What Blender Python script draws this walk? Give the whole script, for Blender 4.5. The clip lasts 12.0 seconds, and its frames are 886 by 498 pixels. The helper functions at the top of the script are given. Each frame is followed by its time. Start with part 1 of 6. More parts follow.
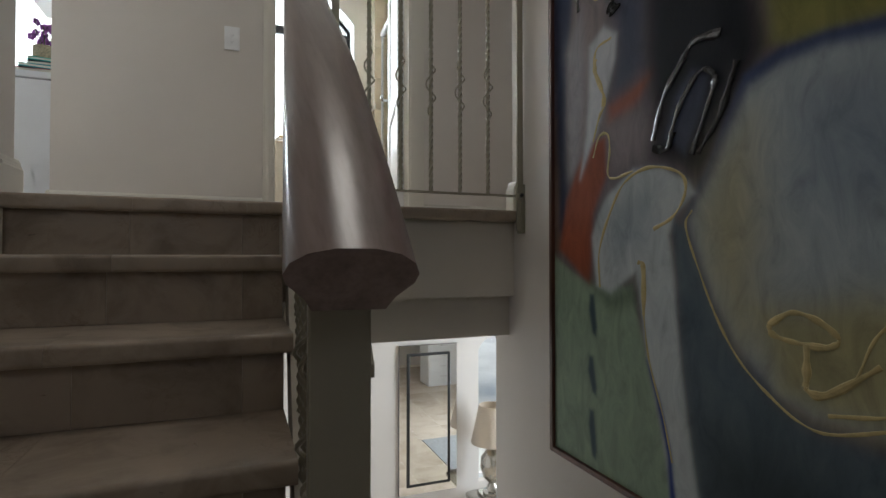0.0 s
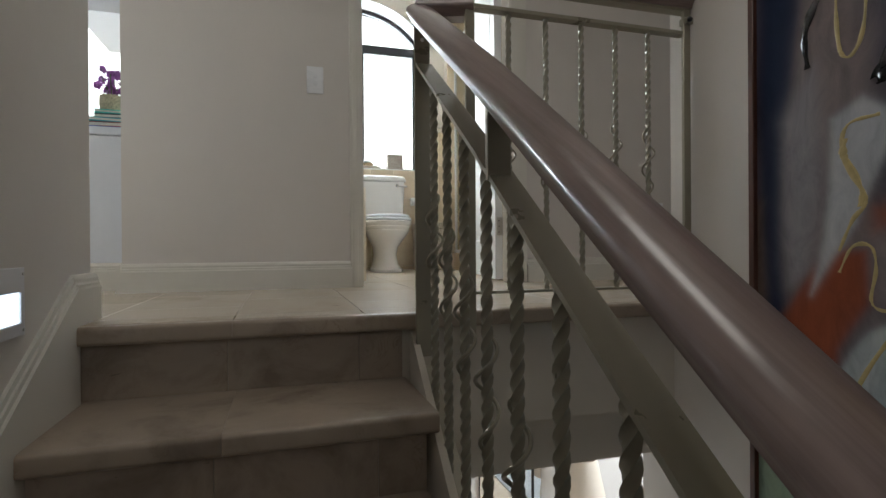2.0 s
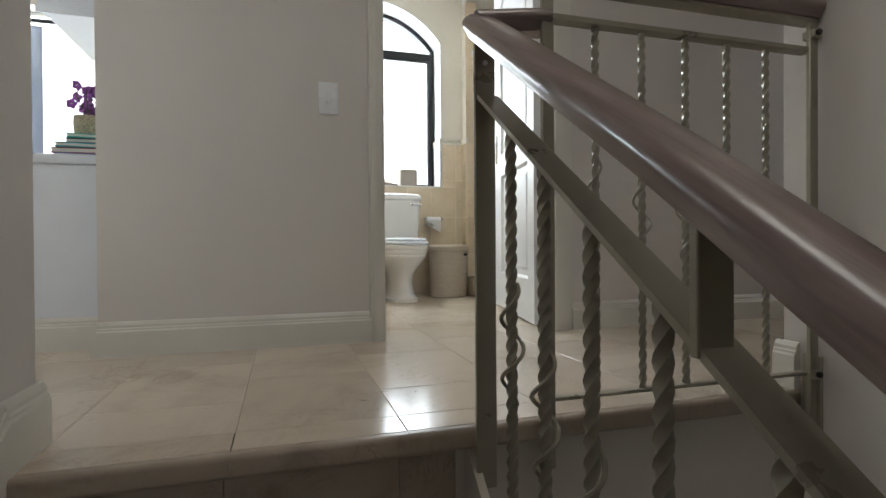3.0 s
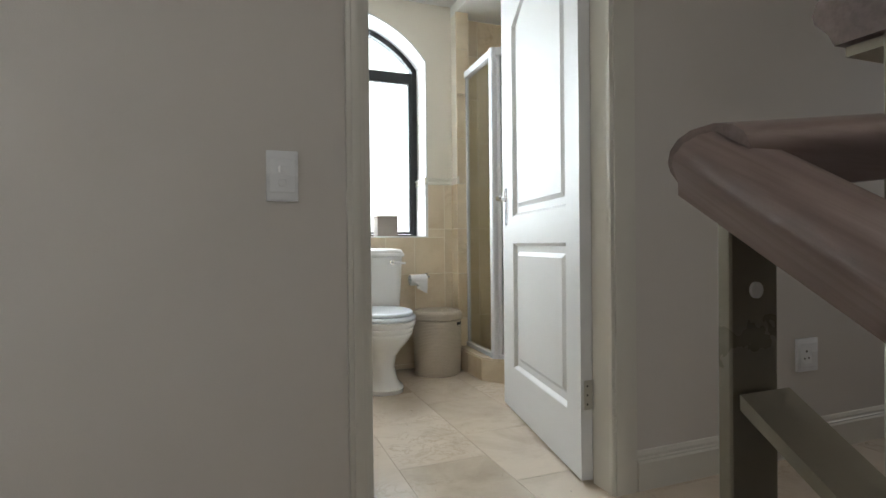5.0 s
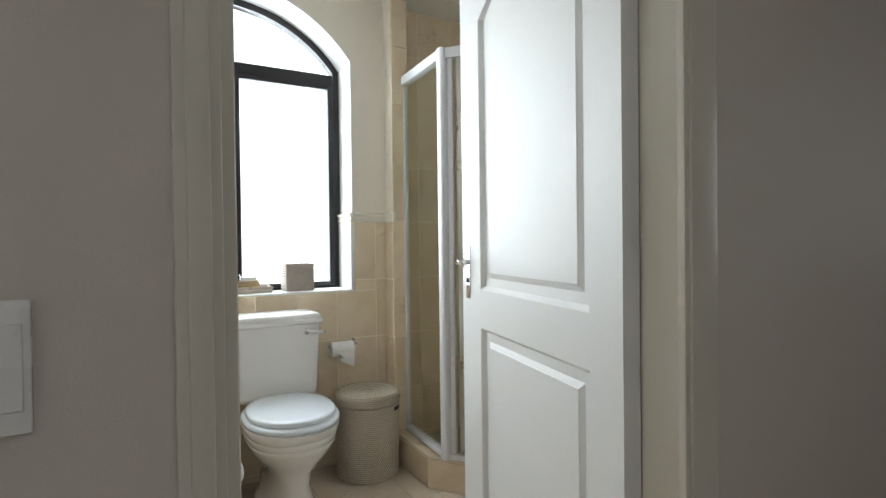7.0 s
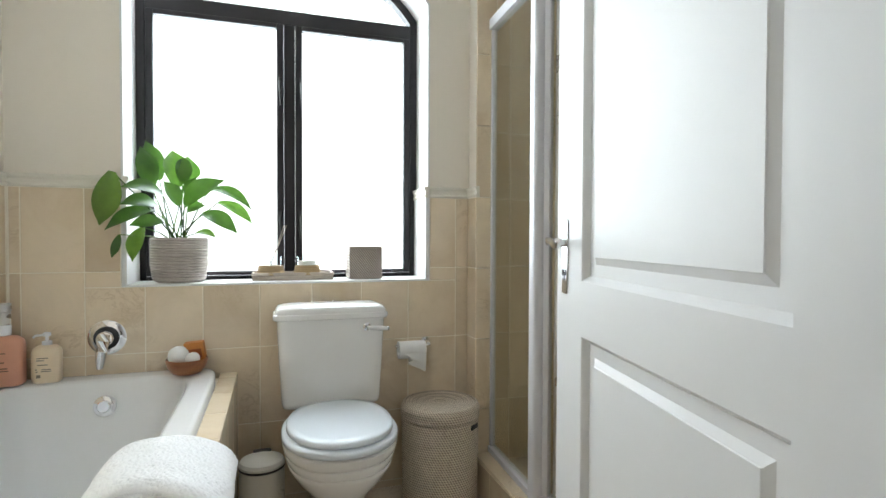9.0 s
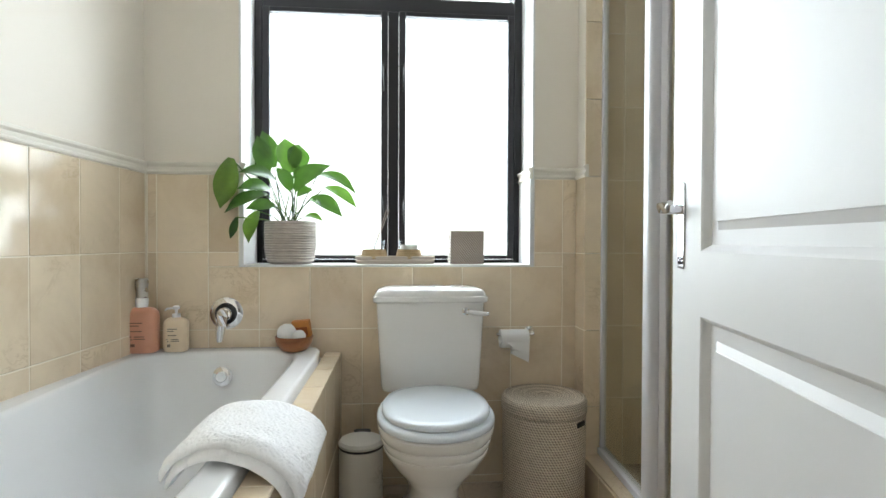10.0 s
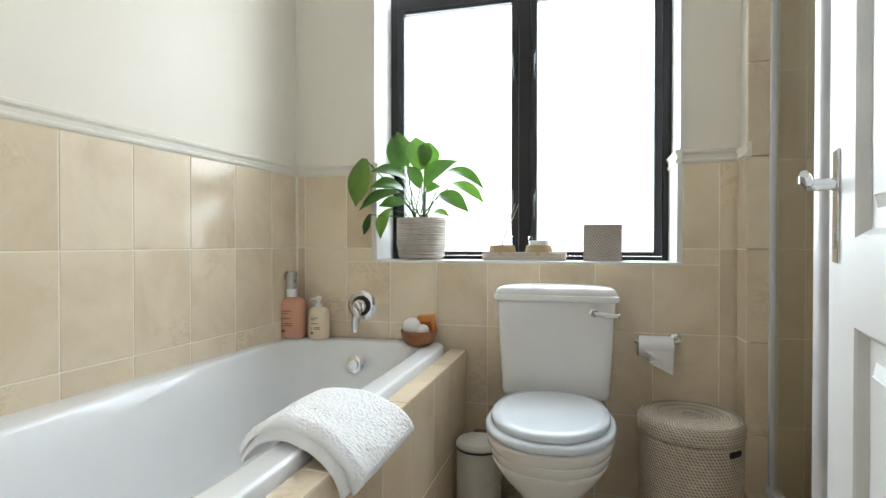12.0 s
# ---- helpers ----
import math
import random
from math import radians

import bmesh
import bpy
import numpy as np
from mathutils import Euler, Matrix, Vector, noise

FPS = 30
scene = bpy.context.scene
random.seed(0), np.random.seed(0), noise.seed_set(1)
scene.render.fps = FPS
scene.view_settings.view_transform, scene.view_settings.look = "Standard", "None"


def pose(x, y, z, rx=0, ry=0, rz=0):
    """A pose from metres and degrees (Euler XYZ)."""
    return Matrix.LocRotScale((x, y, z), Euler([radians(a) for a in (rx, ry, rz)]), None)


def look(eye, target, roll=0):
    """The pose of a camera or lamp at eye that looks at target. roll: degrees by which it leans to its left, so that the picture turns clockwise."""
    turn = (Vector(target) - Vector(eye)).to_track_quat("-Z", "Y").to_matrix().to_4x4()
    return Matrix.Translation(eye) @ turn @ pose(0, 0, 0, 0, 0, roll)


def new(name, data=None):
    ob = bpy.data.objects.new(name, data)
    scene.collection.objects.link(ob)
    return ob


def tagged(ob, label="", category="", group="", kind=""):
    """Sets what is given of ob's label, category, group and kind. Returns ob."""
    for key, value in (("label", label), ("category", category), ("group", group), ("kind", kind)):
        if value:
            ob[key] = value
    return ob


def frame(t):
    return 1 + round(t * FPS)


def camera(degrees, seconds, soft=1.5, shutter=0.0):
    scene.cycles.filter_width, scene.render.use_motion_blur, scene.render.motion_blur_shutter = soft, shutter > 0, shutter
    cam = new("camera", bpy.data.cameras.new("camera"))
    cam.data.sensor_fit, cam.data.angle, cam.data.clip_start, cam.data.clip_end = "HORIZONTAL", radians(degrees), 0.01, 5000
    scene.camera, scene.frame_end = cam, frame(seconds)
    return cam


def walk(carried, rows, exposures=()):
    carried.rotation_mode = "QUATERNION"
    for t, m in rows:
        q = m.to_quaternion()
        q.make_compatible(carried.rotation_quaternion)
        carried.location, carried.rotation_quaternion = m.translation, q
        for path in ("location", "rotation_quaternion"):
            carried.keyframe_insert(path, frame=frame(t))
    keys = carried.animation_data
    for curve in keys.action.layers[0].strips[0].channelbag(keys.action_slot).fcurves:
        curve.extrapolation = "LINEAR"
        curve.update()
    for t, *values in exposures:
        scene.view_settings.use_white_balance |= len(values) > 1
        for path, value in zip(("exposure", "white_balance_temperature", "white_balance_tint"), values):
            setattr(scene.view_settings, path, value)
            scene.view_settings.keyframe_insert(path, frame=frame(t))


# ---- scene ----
cam = camera(80.3, 12.0)
PATH = [
    (0, (0.048, -0.003, -0.198), (0.769, 1.862, -0.165), -0.0),
    (0.5, (-0.007, 0.05, -0.106), (0.632, 1.945, -0.093), 0.0),
    (1, (-0.083, 0.147, -0.006), (0.524, 2.052, -0.003), 0.0),
    (1.5, (-0.136, 0.261, 0.093), (0.46, 2.17, 0.093), -0.2),
    (2, (-0.15, 0.476, 0.185), (0.435, 2.389, 0.179), -0.4),
    (2.5, (-0.168, 0.686, 0.294), (0.419, 2.598, 0.281), -0.4),
    (3, (-0.178, 0.879, 0.388), (0.408, 2.791, 0.373), -0.4),
    (3.5, (-0.181, 1.077, 0.507), (0.406, 2.989, 0.491), -0.5),
    (3.7, (-0.16, 1.151, 0.546), (0.43, 3.062, 0.531), -0.4),
    (5.3, (-0.065, 1.754, 0.854), (0.701, 3.601, 0.836), -0.8),
    (5.5, (-0.036, 1.828, 0.892), (0.767, 3.66, 0.873), -0.9),
    (6, (0.015, 2.01, 0.982), (0.907, 3.8, 0.959), -0.8),
    (6.5, (0.064, 2.211, 1.049), (1.029, 3.963, 1.024), -0.8),
    (6.7, (0.086, 2.276, 1.072), (1.074, 4.015, 1.049), -0.7),
    (8.3, (0.373, 2.712, 1.092), (1.249, 4.51, 1.043), 0.0),
    (8.5, (0.386, 2.727, 1.072), (1.203, 4.552, 1.027), 0.1),
    (9, (0.425, 2.778, 1.022), (1.039, 4.681, 0.981), 0.2),
    (9.5, (0.461, 2.821, 0.971), (0.852, 4.782, 0.938), 0.2),
    (10, (0.507, 2.849, 0.942), (0.681, 4.841, 0.915), 0.2),
    (10.5, (0.557, 2.86, 0.931), (0.539, 4.859, 0.908), 0.2),
    (11, (0.608, 2.887, 0.926), (0.414, 4.877, 0.903), 0.2),
    (11.5, (0.672, 2.922, 0.92), (0.303, 4.888, 0.898), 0.1),
    (12, (0.719, 2.947, 0.918), (0.203, 4.879, 0.897), -0.0),
]
walk(cam, [(t, look(eye, target, roll)) for t, eye, target, roll in PATH],
     [(0.0, 0.3), (3.5, 0.32), (5.5, 0.0), (6.5, -0.05), (8.5, 0.0), (12.0, 0.03)])

# ---------------- world, sun, large lights ----------------
world = bpy.data.worlds.new("sky")
scene.world = world
world.use_nodes = True
wn = world.node_tree.nodes
sky = wn.new("ShaderNodeTexSky")
sky.sky_type = "NISHITA"
sky.sun_disc = False
sky.sun_elevation, sky.sun_rotation = radians(50), radians(263)
wn["Background"].inputs[1].default_value = 0.12
world.node_tree.links.new(sky.outputs[0], wn["Background"].inputs[0])

sun_data = bpy.data.lights.new("sun", "SUN")
sun_data.energy, sun_data.angle, sun_data.color = 1.5, radians(12), (1.0, 0.96, 0.91)
sun = new("sun", sun_data)
sun.matrix_world = look((-35, -4, 42), (0, 0, 0))


def rect_light(name, x, y, z, tx, ty, tz, w, h, watts, colour):
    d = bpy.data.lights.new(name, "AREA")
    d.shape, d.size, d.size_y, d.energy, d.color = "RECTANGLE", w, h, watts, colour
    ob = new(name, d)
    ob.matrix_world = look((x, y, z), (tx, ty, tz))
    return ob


rect_light("bathroom_window_daylight", 0.48, 5.32, 1.58, 1.5, 0, -0.4, 1.3, 1.6, 66, (0.84, 0.92, 1.0))
rect_light("study_window_daylight", -1.75, 5.30, 1.78, -1.75, 0, 1.35, 1.3, 0.4, 80, (0.86, 0.94, 1.0))
# Weak fill from behind the stairs; no window is known there.
rect_light("stair_fill_light", 0.2, -2.98, 1.7, 0.2, 5, 1.2, 1.3, 1.2, 2.6, (1.0, 0.97, 0.92))
rect_light("skylight_daylight", 0.42, 1.05, 2.69, 0.42, 1.06, 0, 0.55, 0.9, 6.2, (1.0, 0.965, 0.91))
# Fill lamp added to brighten the right-hand corridor, from an unseen opening.
rect_light("corridor_fill_light", 4.35, 2.5, 1.5, 0, 2.5, 1.3, 0.9, 1.2, 3.6, (0.98, 0.97, 0.95))
# Fill lamp added out of view to light the lower hall.
rect_light("hall_fill_light", 4.3, 2.6, -1.2, 0, 2.6, -1.3, 1.8, 1.6, 95, (0.80, 0.90, 1.0))


# ---------------- mesh helpers ----------------
def bx(lo, hi, bev=0.0, seg=2):
    bm = bmesh.new()
    bmesh.ops.create_cube(bm, size=1)
    for v in bm.verts:
        v.co = Vector([lo[i] if v.co[i] < 0 else hi[i] for i in range(3)])
    if bev:
        bmesh.ops.bevel(bm, geom=bm.edges[:], offset=bev, segments=seg, profile=0.6, affect="EDGES")
    return bm


def merged(*bms):
    out = bmesh.new()
    for b in bms:
        me = bpy.data.meshes.new("tmp")
        b.to_mesh(me)
        out.from_mesh(me)
        bpy.data.meshes.remove(me)
        b.free()
    return out


def moved(bm, m):
    bm.transform(m)
    return bm


def prism(points, axis, a, b, bev=0.0, seg=2):
    """A polygon in the plane across an axis (in the order of the other two axes), from a to b along it."""
    bm = bmesh.new()

    def at(p, c):
        return {"x": (c, p[0], p[1]), "y": (p[0], c, p[1]), "z": (p[0], p[1], c)}[axis]
    lo = [bm.verts.new(at(p, a)) for p in points]
    hi = [bm.verts.new(at(p, b)) for p in points]
    bm.faces.new(lo), bm.faces.new(hi)
    for i in range(len(points)):
        j = (i + 1) % len(points)
        bm.faces.new((lo[i], lo[j], hi[j], hi[i]))
    bmesh.ops.recalc_face_normals(bm, faces=bm.faces[:])
    if bev:
        bmesh.ops.bevel(bm, geom=bm.edges[:], offset=bev, segments=seg, profile=0.6, affect="EDGES")
    return bm


def loft(rings, caps=True):
    bm = bmesh.new()
    rows = [[bm.verts.new(p) for p in r] for r in rings]
    n = len(rows[0])
    for r, s in zip(rows, rows[1:]):
        for i in range(n):
            bm.faces.new((r[i], r[(i + 1) % n], s[(i + 1) % n], s[i]))
    if caps:
        bm.faces.new(rows[0][::-1]), bm.faces.new(rows[-1])
    bmesh.ops.recalc_face_normals(bm, faces=bm.faces[:])
    return bm


def lathe(profile, cx=0, cy=0, n=40, caps=True):
    """profile: (radius, height) from one end to the other."""
    return loft([[(cx + r * math.cos(2 * math.pi * i / n), cy + r * math.sin(2 * math.pi * i / n), z) for i in range(n)] for r, z in profile], caps)


def oval(cx, cy, rx, ry, z, power=2.0, n=48, back=None):
    """A rounded ring at height z; back: a flat limit for y."""
    pts = []
    for i in range(n):
        a = 2 * math.pi * i / n
        c, s = math.cos(a), math.sin(a)
        x = cx + rx * abs(c) ** (2 / power) * (1 if c > 0 else -1)
        y = cy + ry * abs(s) ** (2 / power) * (1 if s > 0 else -1)
        pts.append((x, min(y, back) if back is not None else y, z))
    return pts


def tube(path, radius, n=8, caps=True):
    """A round bar along a path; radius: a number, or one for each point."""
    path = [Vector(p) for p in path]
    rings, up = [], Vector((0.13, 0.31, 0.94))
    for i, p in enumerate(path):
        d = (path[min(i + 1, len(path) - 1)] - path[max(i - 1, 0)]).normalized()
        side = d.cross(up)
        if side.length < 0.05:
            side = d.cross(Vector((1, 0, 0)))
        side.normalize()
        other = side.cross(d)
        r = radius[i] if isinstance(radius, (list, tuple)) else radius
        rings.append([p + r * (math.cos(2 * math.pi * k / n) * side + math.sin(2 * math.pi * k / n) * other) for k in range(n)])
    return loft(rings, caps)


def sweep(section, a, b, up=(0, 0, 1), end_cut=None):
    """A closed section (side, up) swept straight from a to b."""
    a, b, up = Vector(a), Vector(b), Vector(up)
    d = (b - a).normalized()
    side = d.cross(up).normalized()
    top = side.cross(d)
    return loft([[p + s * side + t * top for s, t in section] for p in (a, b)])


def smooth(bm, degrees=40):
    for f in bm.faces:
        f.smooth = True
    for e in bm.edges:
        e.smooth = len(e.link_faces) == 2 and e.calc_face_angle(0) < radians(degrees)
    return bm


def mesh_of(name, bm, material):
    me = bpy.data.meshes.new(name)
    bm.to_mesh(me)
    bm.free()
    if material:
        me.materials.append(material)
    return me


def part(name, bm, material, parent=None, label="", soft=40):
    if soft:
        smooth(bm, soft)
    ob = new(name, mesh_of(name, bm, material))
    if parent:
        ob.parent = parent
    return tagged(ob, label)


def structure(name, bm, material, label, category, soft=30):
    return tagged(part(name, bm, material, None, "", soft), label, category, kind="structure")


def thing(name, label, category, group="", at=(0, 0, 0)):
    ob = new(name)
    ob.empty_display_size = 0.1
    ob.location = at
    return tagged(ob, label, category, group)


def single(name, bm, material, label, category, group="", soft=40):
    return tagged(part(name, bm, material, None, "", soft), label, category, group)


# ---------------- materials ----------------
def material(name):
    m = bpy.data.materials.new(name)
    m.use_nodes = True
    return m, m.node_tree.nodes, m.node_tree.links, m.node_tree.nodes["Principled BSDF"]


def noise_node(n, l, scale, detail=6, rough=0.6, distort=0.0, stretch=(1, 1, 1), per_object=False, tilt=0.0):
    co = n.new("ShaderNodeTexCoord")
    mp = n.new("ShaderNodeMapping")
    mp.inputs["Scale"].default_value = stretch
    turn = n.new("ShaderNodeMapping")
    turn.inputs["Rotation"].default_value = (radians(tilt), 0, 0)
    l.new(co.outputs["Object"], turn.inputs[0])
    l.new(turn.outputs[0], mp.inputs[0])
    if per_object:
        info = n.new("ShaderNodeObjectInfo")
        mul = n.new("ShaderNodeMath")
        mul.operation = "MULTIPLY"
        mul.inputs[1].default_value = 37.0
        l.new(info.outputs["Random"], mul.inputs[0])
        l.new(mul.outputs[0], mp.inputs["Location"])
    t = n.new("ShaderNodeTexNoise")
    t.inputs["Scale"].default_value, t.inputs["Detail"].default_value = scale, detail
    t.inputs["Roughness"].default_value, t.inputs["Distortion"].default_value = rough, distort
    l.new(mp.outputs[0], t.inputs["Vector"])
    return t


def ramp(n, l, source, stops):
    r = n.new("ShaderNodeValToRGB")
    el = r.color_ramp.elements
    while len(el) < len(stops):
        el.new(0.5)
    for e, (p, c) in zip(el, stops):
        e.position, e.color = p, (*c, 1) if len(c) == 3 else (c[0], c[0], c[0], 1)
    l.new(source, r.inputs[0])
    return r


def mixed(n, l, fac, a, b, mode="MIX"):
    m = n.new("ShaderNodeMix")
    m.data_type, m.blend_type = "RGBA", mode
    if isinstance(fac, (int, float)):
        m.inputs[0].default_value = fac
    else:
        l.new(fac, m.inputs[0])
    for k, v in ((6, a), (7, b)):
        if isinstance(v, tuple):
            m.inputs[k].default_value = (*v, 1)
        else:
            l.new(v, m.inputs[k])
    return m.outputs[2]


def bumped(n, l, bsdf, source, strength, distance):
    b = n.new("ShaderNodeBump")
    b.inputs["Strength"].default_value, b.inputs["Distance"].default_value = strength, distance
    l.new(source, b.inputs["Height"])
    l.new(b.outputs[0], bsdf.inputs["Normal"])


def plain(name, colour, rough=0.5, metal=0.0, vary=0.06, scale=6.0, bump=0.15, grain=180.0, coat=0.0):
    """Paint, plastic, ceramic, metal: a base colour with soft stains and fine relief."""
    m, n, l, b = material(name)
    big = noise_node(n, l, scale, 5)
    dark = tuple(c * (1 - vary) for c in colour)
    light = tuple(min(1, c * (1 + vary)) for c in colour)
    l.new(ramp(n, l, big.outputs[0], ((0.3, dark), (0.7, light))).outputs[0], b.inputs["Base Color"])
    r = ramp(n, l, big.outputs[0], ((0.25, (max(0.02, rough * 0.85),)), (0.75, (min(1, rough * 1.12),))))
    l.new(r.outputs[0], b.inputs["Roughness"])
    b.inputs["Metallic"].default_value = metal
    b.inputs["Coat Weight"].default_value = coat
    b.inputs["Coat Roughness"].default_value = 0.08
    if bump:
        fine = noise_node(n, l, grain, 3)
        bumped(n, l, b, fine.outputs[0], bump, 0.002)
    return m


def stone(name, base, dark, vein, rough, scale=3.0, pits=0.0, veins=0.5, coat=0.0):
    """Limestone, marble, travertine: clouded, veined, each piece different."""
    m, n, l, b = material(name)
    cloud = noise_node(n, l, scale, 8, 0.62, 0.6, per_object=True)
    col = ramp(n, l, cloud.outputs[0], ((0.3, dark), (0.5, base), (0.72, tuple(min(1, c * 1.1) for c in base)))).outputs[0]
    vn = noise_node(n, l, scale * 2.2, 10, 0.66, 1.6, per_object=True)
    line = ramp(n, l, vn.outputs[0], ((0.475, (0.0,)), (0.5, (1.0,)), (0.525, (0.0,))))
    patch = ramp(n, l, noise_node(n, l, scale * 0.9, 3, 0.5, 0, per_object=True).outputs[0], ((0.52, (0.0,)), (0.66, (1.0,))))
    f = mixed(n, l, 1.0, line.outputs[0], patch.outputs[0], "MULTIPLY")
    s = n.new("ShaderNodeMath")
    s.operation = "MULTIPLY"
    s.inputs[1].default_value = veins
    l.new(f, s.inputs[0])
    col = mixed(n, l, s.outputs[0], col, vein)
    info = n.new("ShaderNodeObjectInfo")
    tone = ramp(n, l, info.outputs["Random"], ((0.0, (0.86, 0.85, 0.83)), (0.5, (0.97, 0.96, 0.95)), (1.0, (1.0, 1.0, 1.0))))
    col = mixed(n, l, 1.0, col, tone.outputs[0], "MULTIPLY")
    if pits:
        pn = noise_node(n, l, 26, 6, 0.7, 0.4, stretch=(1, 1, 2.0), per_object=True)
        hole = ramp(n, l, pn.outputs[0], ((0.27, (1.0,)), (0.33, (0.0,))))
        h2 = n.new("ShaderNodeMath")
        h2.operation = "MULTIPLY"
        h2.inputs[1].default_value = pits
        l.new(hole.outputs[0], h2.inputs[0])
        col = mixed(n, l, h2.outputs[0], col, tuple(c * 0.35 for c in vein))
        inv = n.new("ShaderNodeMath")
        inv.operation = "MULTIPLY_ADD"
        inv.inputs[1].default_value, inv.inputs[2].default_value = -1.0, 1.0
        l.new(hole.outputs[0], inv.inputs[0])
        bumped(n, l, b, inv.outputs[0], 0.4, 0.002)
    else:
        bumped(n, l, b, cloud.outputs[0], 0.05, 0.004)
    l.new(col, b.inputs["Base Color"])
    l.new(ramp(n, l, cloud.outputs[0], ((0.3, (rough * 1.25,)), (0.7, (rough * 0.85,)))).outputs[0], b.inputs["Roughness"])
    b.inputs["Coat Weight"].default_value = coat
    return m


def wood(name, light, dark, rough, along="y", scale=30.0, coat=0.0, tilt=0.0):
    m, n, l, b = material(name)
    st = {"x": (0.06, 1, 1), "y": (1, 0.03, 1), "z": (1, 1, 0.06)}[along]
    grain = noise_node(n, l, scale, 6, 0.55, 0.4, stretch=st, tilt=tilt)
    fine = noise_node(n, l, scale * 5, 3, 0.5, 0.1, stretch=st, tilt=tilt)
    c = ramp(n, l, grain.outputs[0], ((0.3, dark), (0.55, light), (0.75, tuple(x * 1.15 for x in light)))).outputs[0]
    lines = ramp(n, l, fine.outputs[0], ((0.35, (0.86, 0.85, 0.84)), (0.55, (1, 1, 1))))
    l.new(mixed(n, l, 1.0, c, lines.outputs[0], "MULTIPLY"), b.inputs["Base Color"])
    b.inputs["Roughness"].default_value = rough
    b.inputs["Coat Weight"].default_value = coat
    b.inputs["Coat Roughness"].default_value = 0.12
    bumped(n, l, b, fine.outputs[0], 0.08, 0.001)
    return m


def glass(name, tint=(0.97, 0.99, 0.98), rough=0.0):
    m, n, l, b = material(name)
    mix = n.new("ShaderNodeMixShader")
    tr, gl, lw = n.new("ShaderNodeBsdfTransparent"), n.new("ShaderNodeBsdfGlossy"), n.new("ShaderNodeLayerWeight")
    po, mu = n.new("ShaderNodeMath"), n.new("ShaderNodeMath")
    po.operation, po.inputs[1].default_value = "POWER", 5.0
    mu.operation, mu.inputs[1].default_value, mu.inputs[2].default_value = "MULTIPLY_ADD", 0.75, 0.03
    lw.inputs[0].default_value = 0.5
    l.new(lw.outputs["Facing"], po.inputs[0])
    l.new(po.outputs[0], mu.inputs[0])
    tr.inputs[0].default_value = (*tint, 1)
    gl.inputs["Roughness"].default_value = 0.02 + rough
    l.new(mu.outputs[0], mix.inputs[0])
    l.new(tr.outputs[0], mix.inputs[1])
    l.new(gl.outputs[0], mix.inputs[2])
    l.new(mix.outputs[0], n["Material Output"].inputs[0])
    return m


def glow(name, colour, strength):
    m, n, l, b = material(name)
    b.inputs["Base Color"].default_value = (*colour, 1)
    b.inputs["Emission Color"].default_value = (*colour, 1)
    b.inputs["Emission Strength"].default_value = strength
    return m


WALL = plain("warm_white_wall_paint", (0.665, 0.625, 0.585), 0.62, vary=0.025, scale=1.6, bump=0.25, grain=260)
BATHWALL = plain("cream_bathroom_paint", (0.825, 0.765, 0.67), 0.5, vary=0.02, scale=1.6, bump=0.2, grain=260)
CEIL = plain("white_ceiling_paint", (0.85, 0.845, 0.82), 0.7, vary=0.02, scale=2, bump=0.2)
TRIM = plain("gloss_cream_trim_paint", (0.70, 0.675, 0.61), 0.33, vary=0.02, bump=0.06, grain=90)
WHITE = plain("white_gloss_paint", (0.76, 0.765, 0.765), 0.47, vary=0.01, scale=2, bump=0.025, grain=220)
DESKWHITE = plain("white_desk_board", (0.74, 0.77, 0.82), 0.45, vary=0.02, bump=0.05)
TRAV = stone("honed_travertine_tread", (0.41, 0.335, 0.262), (0.25, 0.197, 0.15), (0.22, 0.16, 0.11), 0.36, 5.0, pits=0.8, veins=0.6)
FLOOR = stone("polished_travertine_floor", (0.68, 0.585, 0.475), (0.54, 0.45, 0.35), (0.32, 0.23, 0.14), 0.17, 2.4, pits=0.6, veins=0.35)
TILE = stone("cream_marble_wall_tile", (0.80, 0.675, 0.505), (0.71, 0.57, 0.395), (0.46, 0.33, 0.17), 0.12, 3.2, veins=0.4)
GROUT = plain("pale_grout", (0.86, 0.79, 0.66), 0.85, vary=0.05, bump=0.3, grain=300)
HAND = wood("polished_handrail_wood", (0.275, 0.203, 0.185), (0.19, 0.135, 0.122), 0.3, "y", 42, coat=0.25, tilt=-31.4)
HANDX = wood("polished_landing_rail_wood", (0.275, 0.203, 0.185), (0.19, 0.135, 0.122), 0.3, "x", 42, coat=0.3)
IRON = plain("olive_grey_painted_iron", (0.31, 0.285, 0.22), 0.3, metal=0.25, vary=0.04, scale=9, bump=0.03, grain=160)
CHROME = plain("chrome", (0.78, 0.78, 0.79), 0.07, metal=1.0, vary=0.02, bump=0)
STEEL = plain("brushed_steel", (0.55, 0.54, 0.52), 0.3, metal=1.0, vary=0.04, bump=0.1)
SATIN = plain("satin_aluminium_frame", (0.74, 0.74, 0.78), 0.38, metal=0.1, vary=0.02, scale=2, bump=0.02)
CERAMIC = plain("white_glazed_ceramic", (0.82, 0.81, 0.79), 0.09, vary=0.01, bump=0, coat=0.3)
ACRYLIC = plain("white_bath_acrylic", (0.82, 0.83, 0.84), 0.11, vary=0.01, bump=0, coat=0.2)
SEAT = plain("cool_white_seat_plastic", (0.74, 0.79, 0.84), 0.2, vary=0.01, bump=0)
BRONZE = plain("dark_bronze_window_aluminium", (0.024, 0.022, 0.025), 0.42, metal=0.3, vary=0.1, scale=12, bump=0.05)
FLOORGROUT = plain("brown_floor_grout", (0.42, 0.345, 0.265), 0.85, vary=0.1, bump=0.3, grain=300)
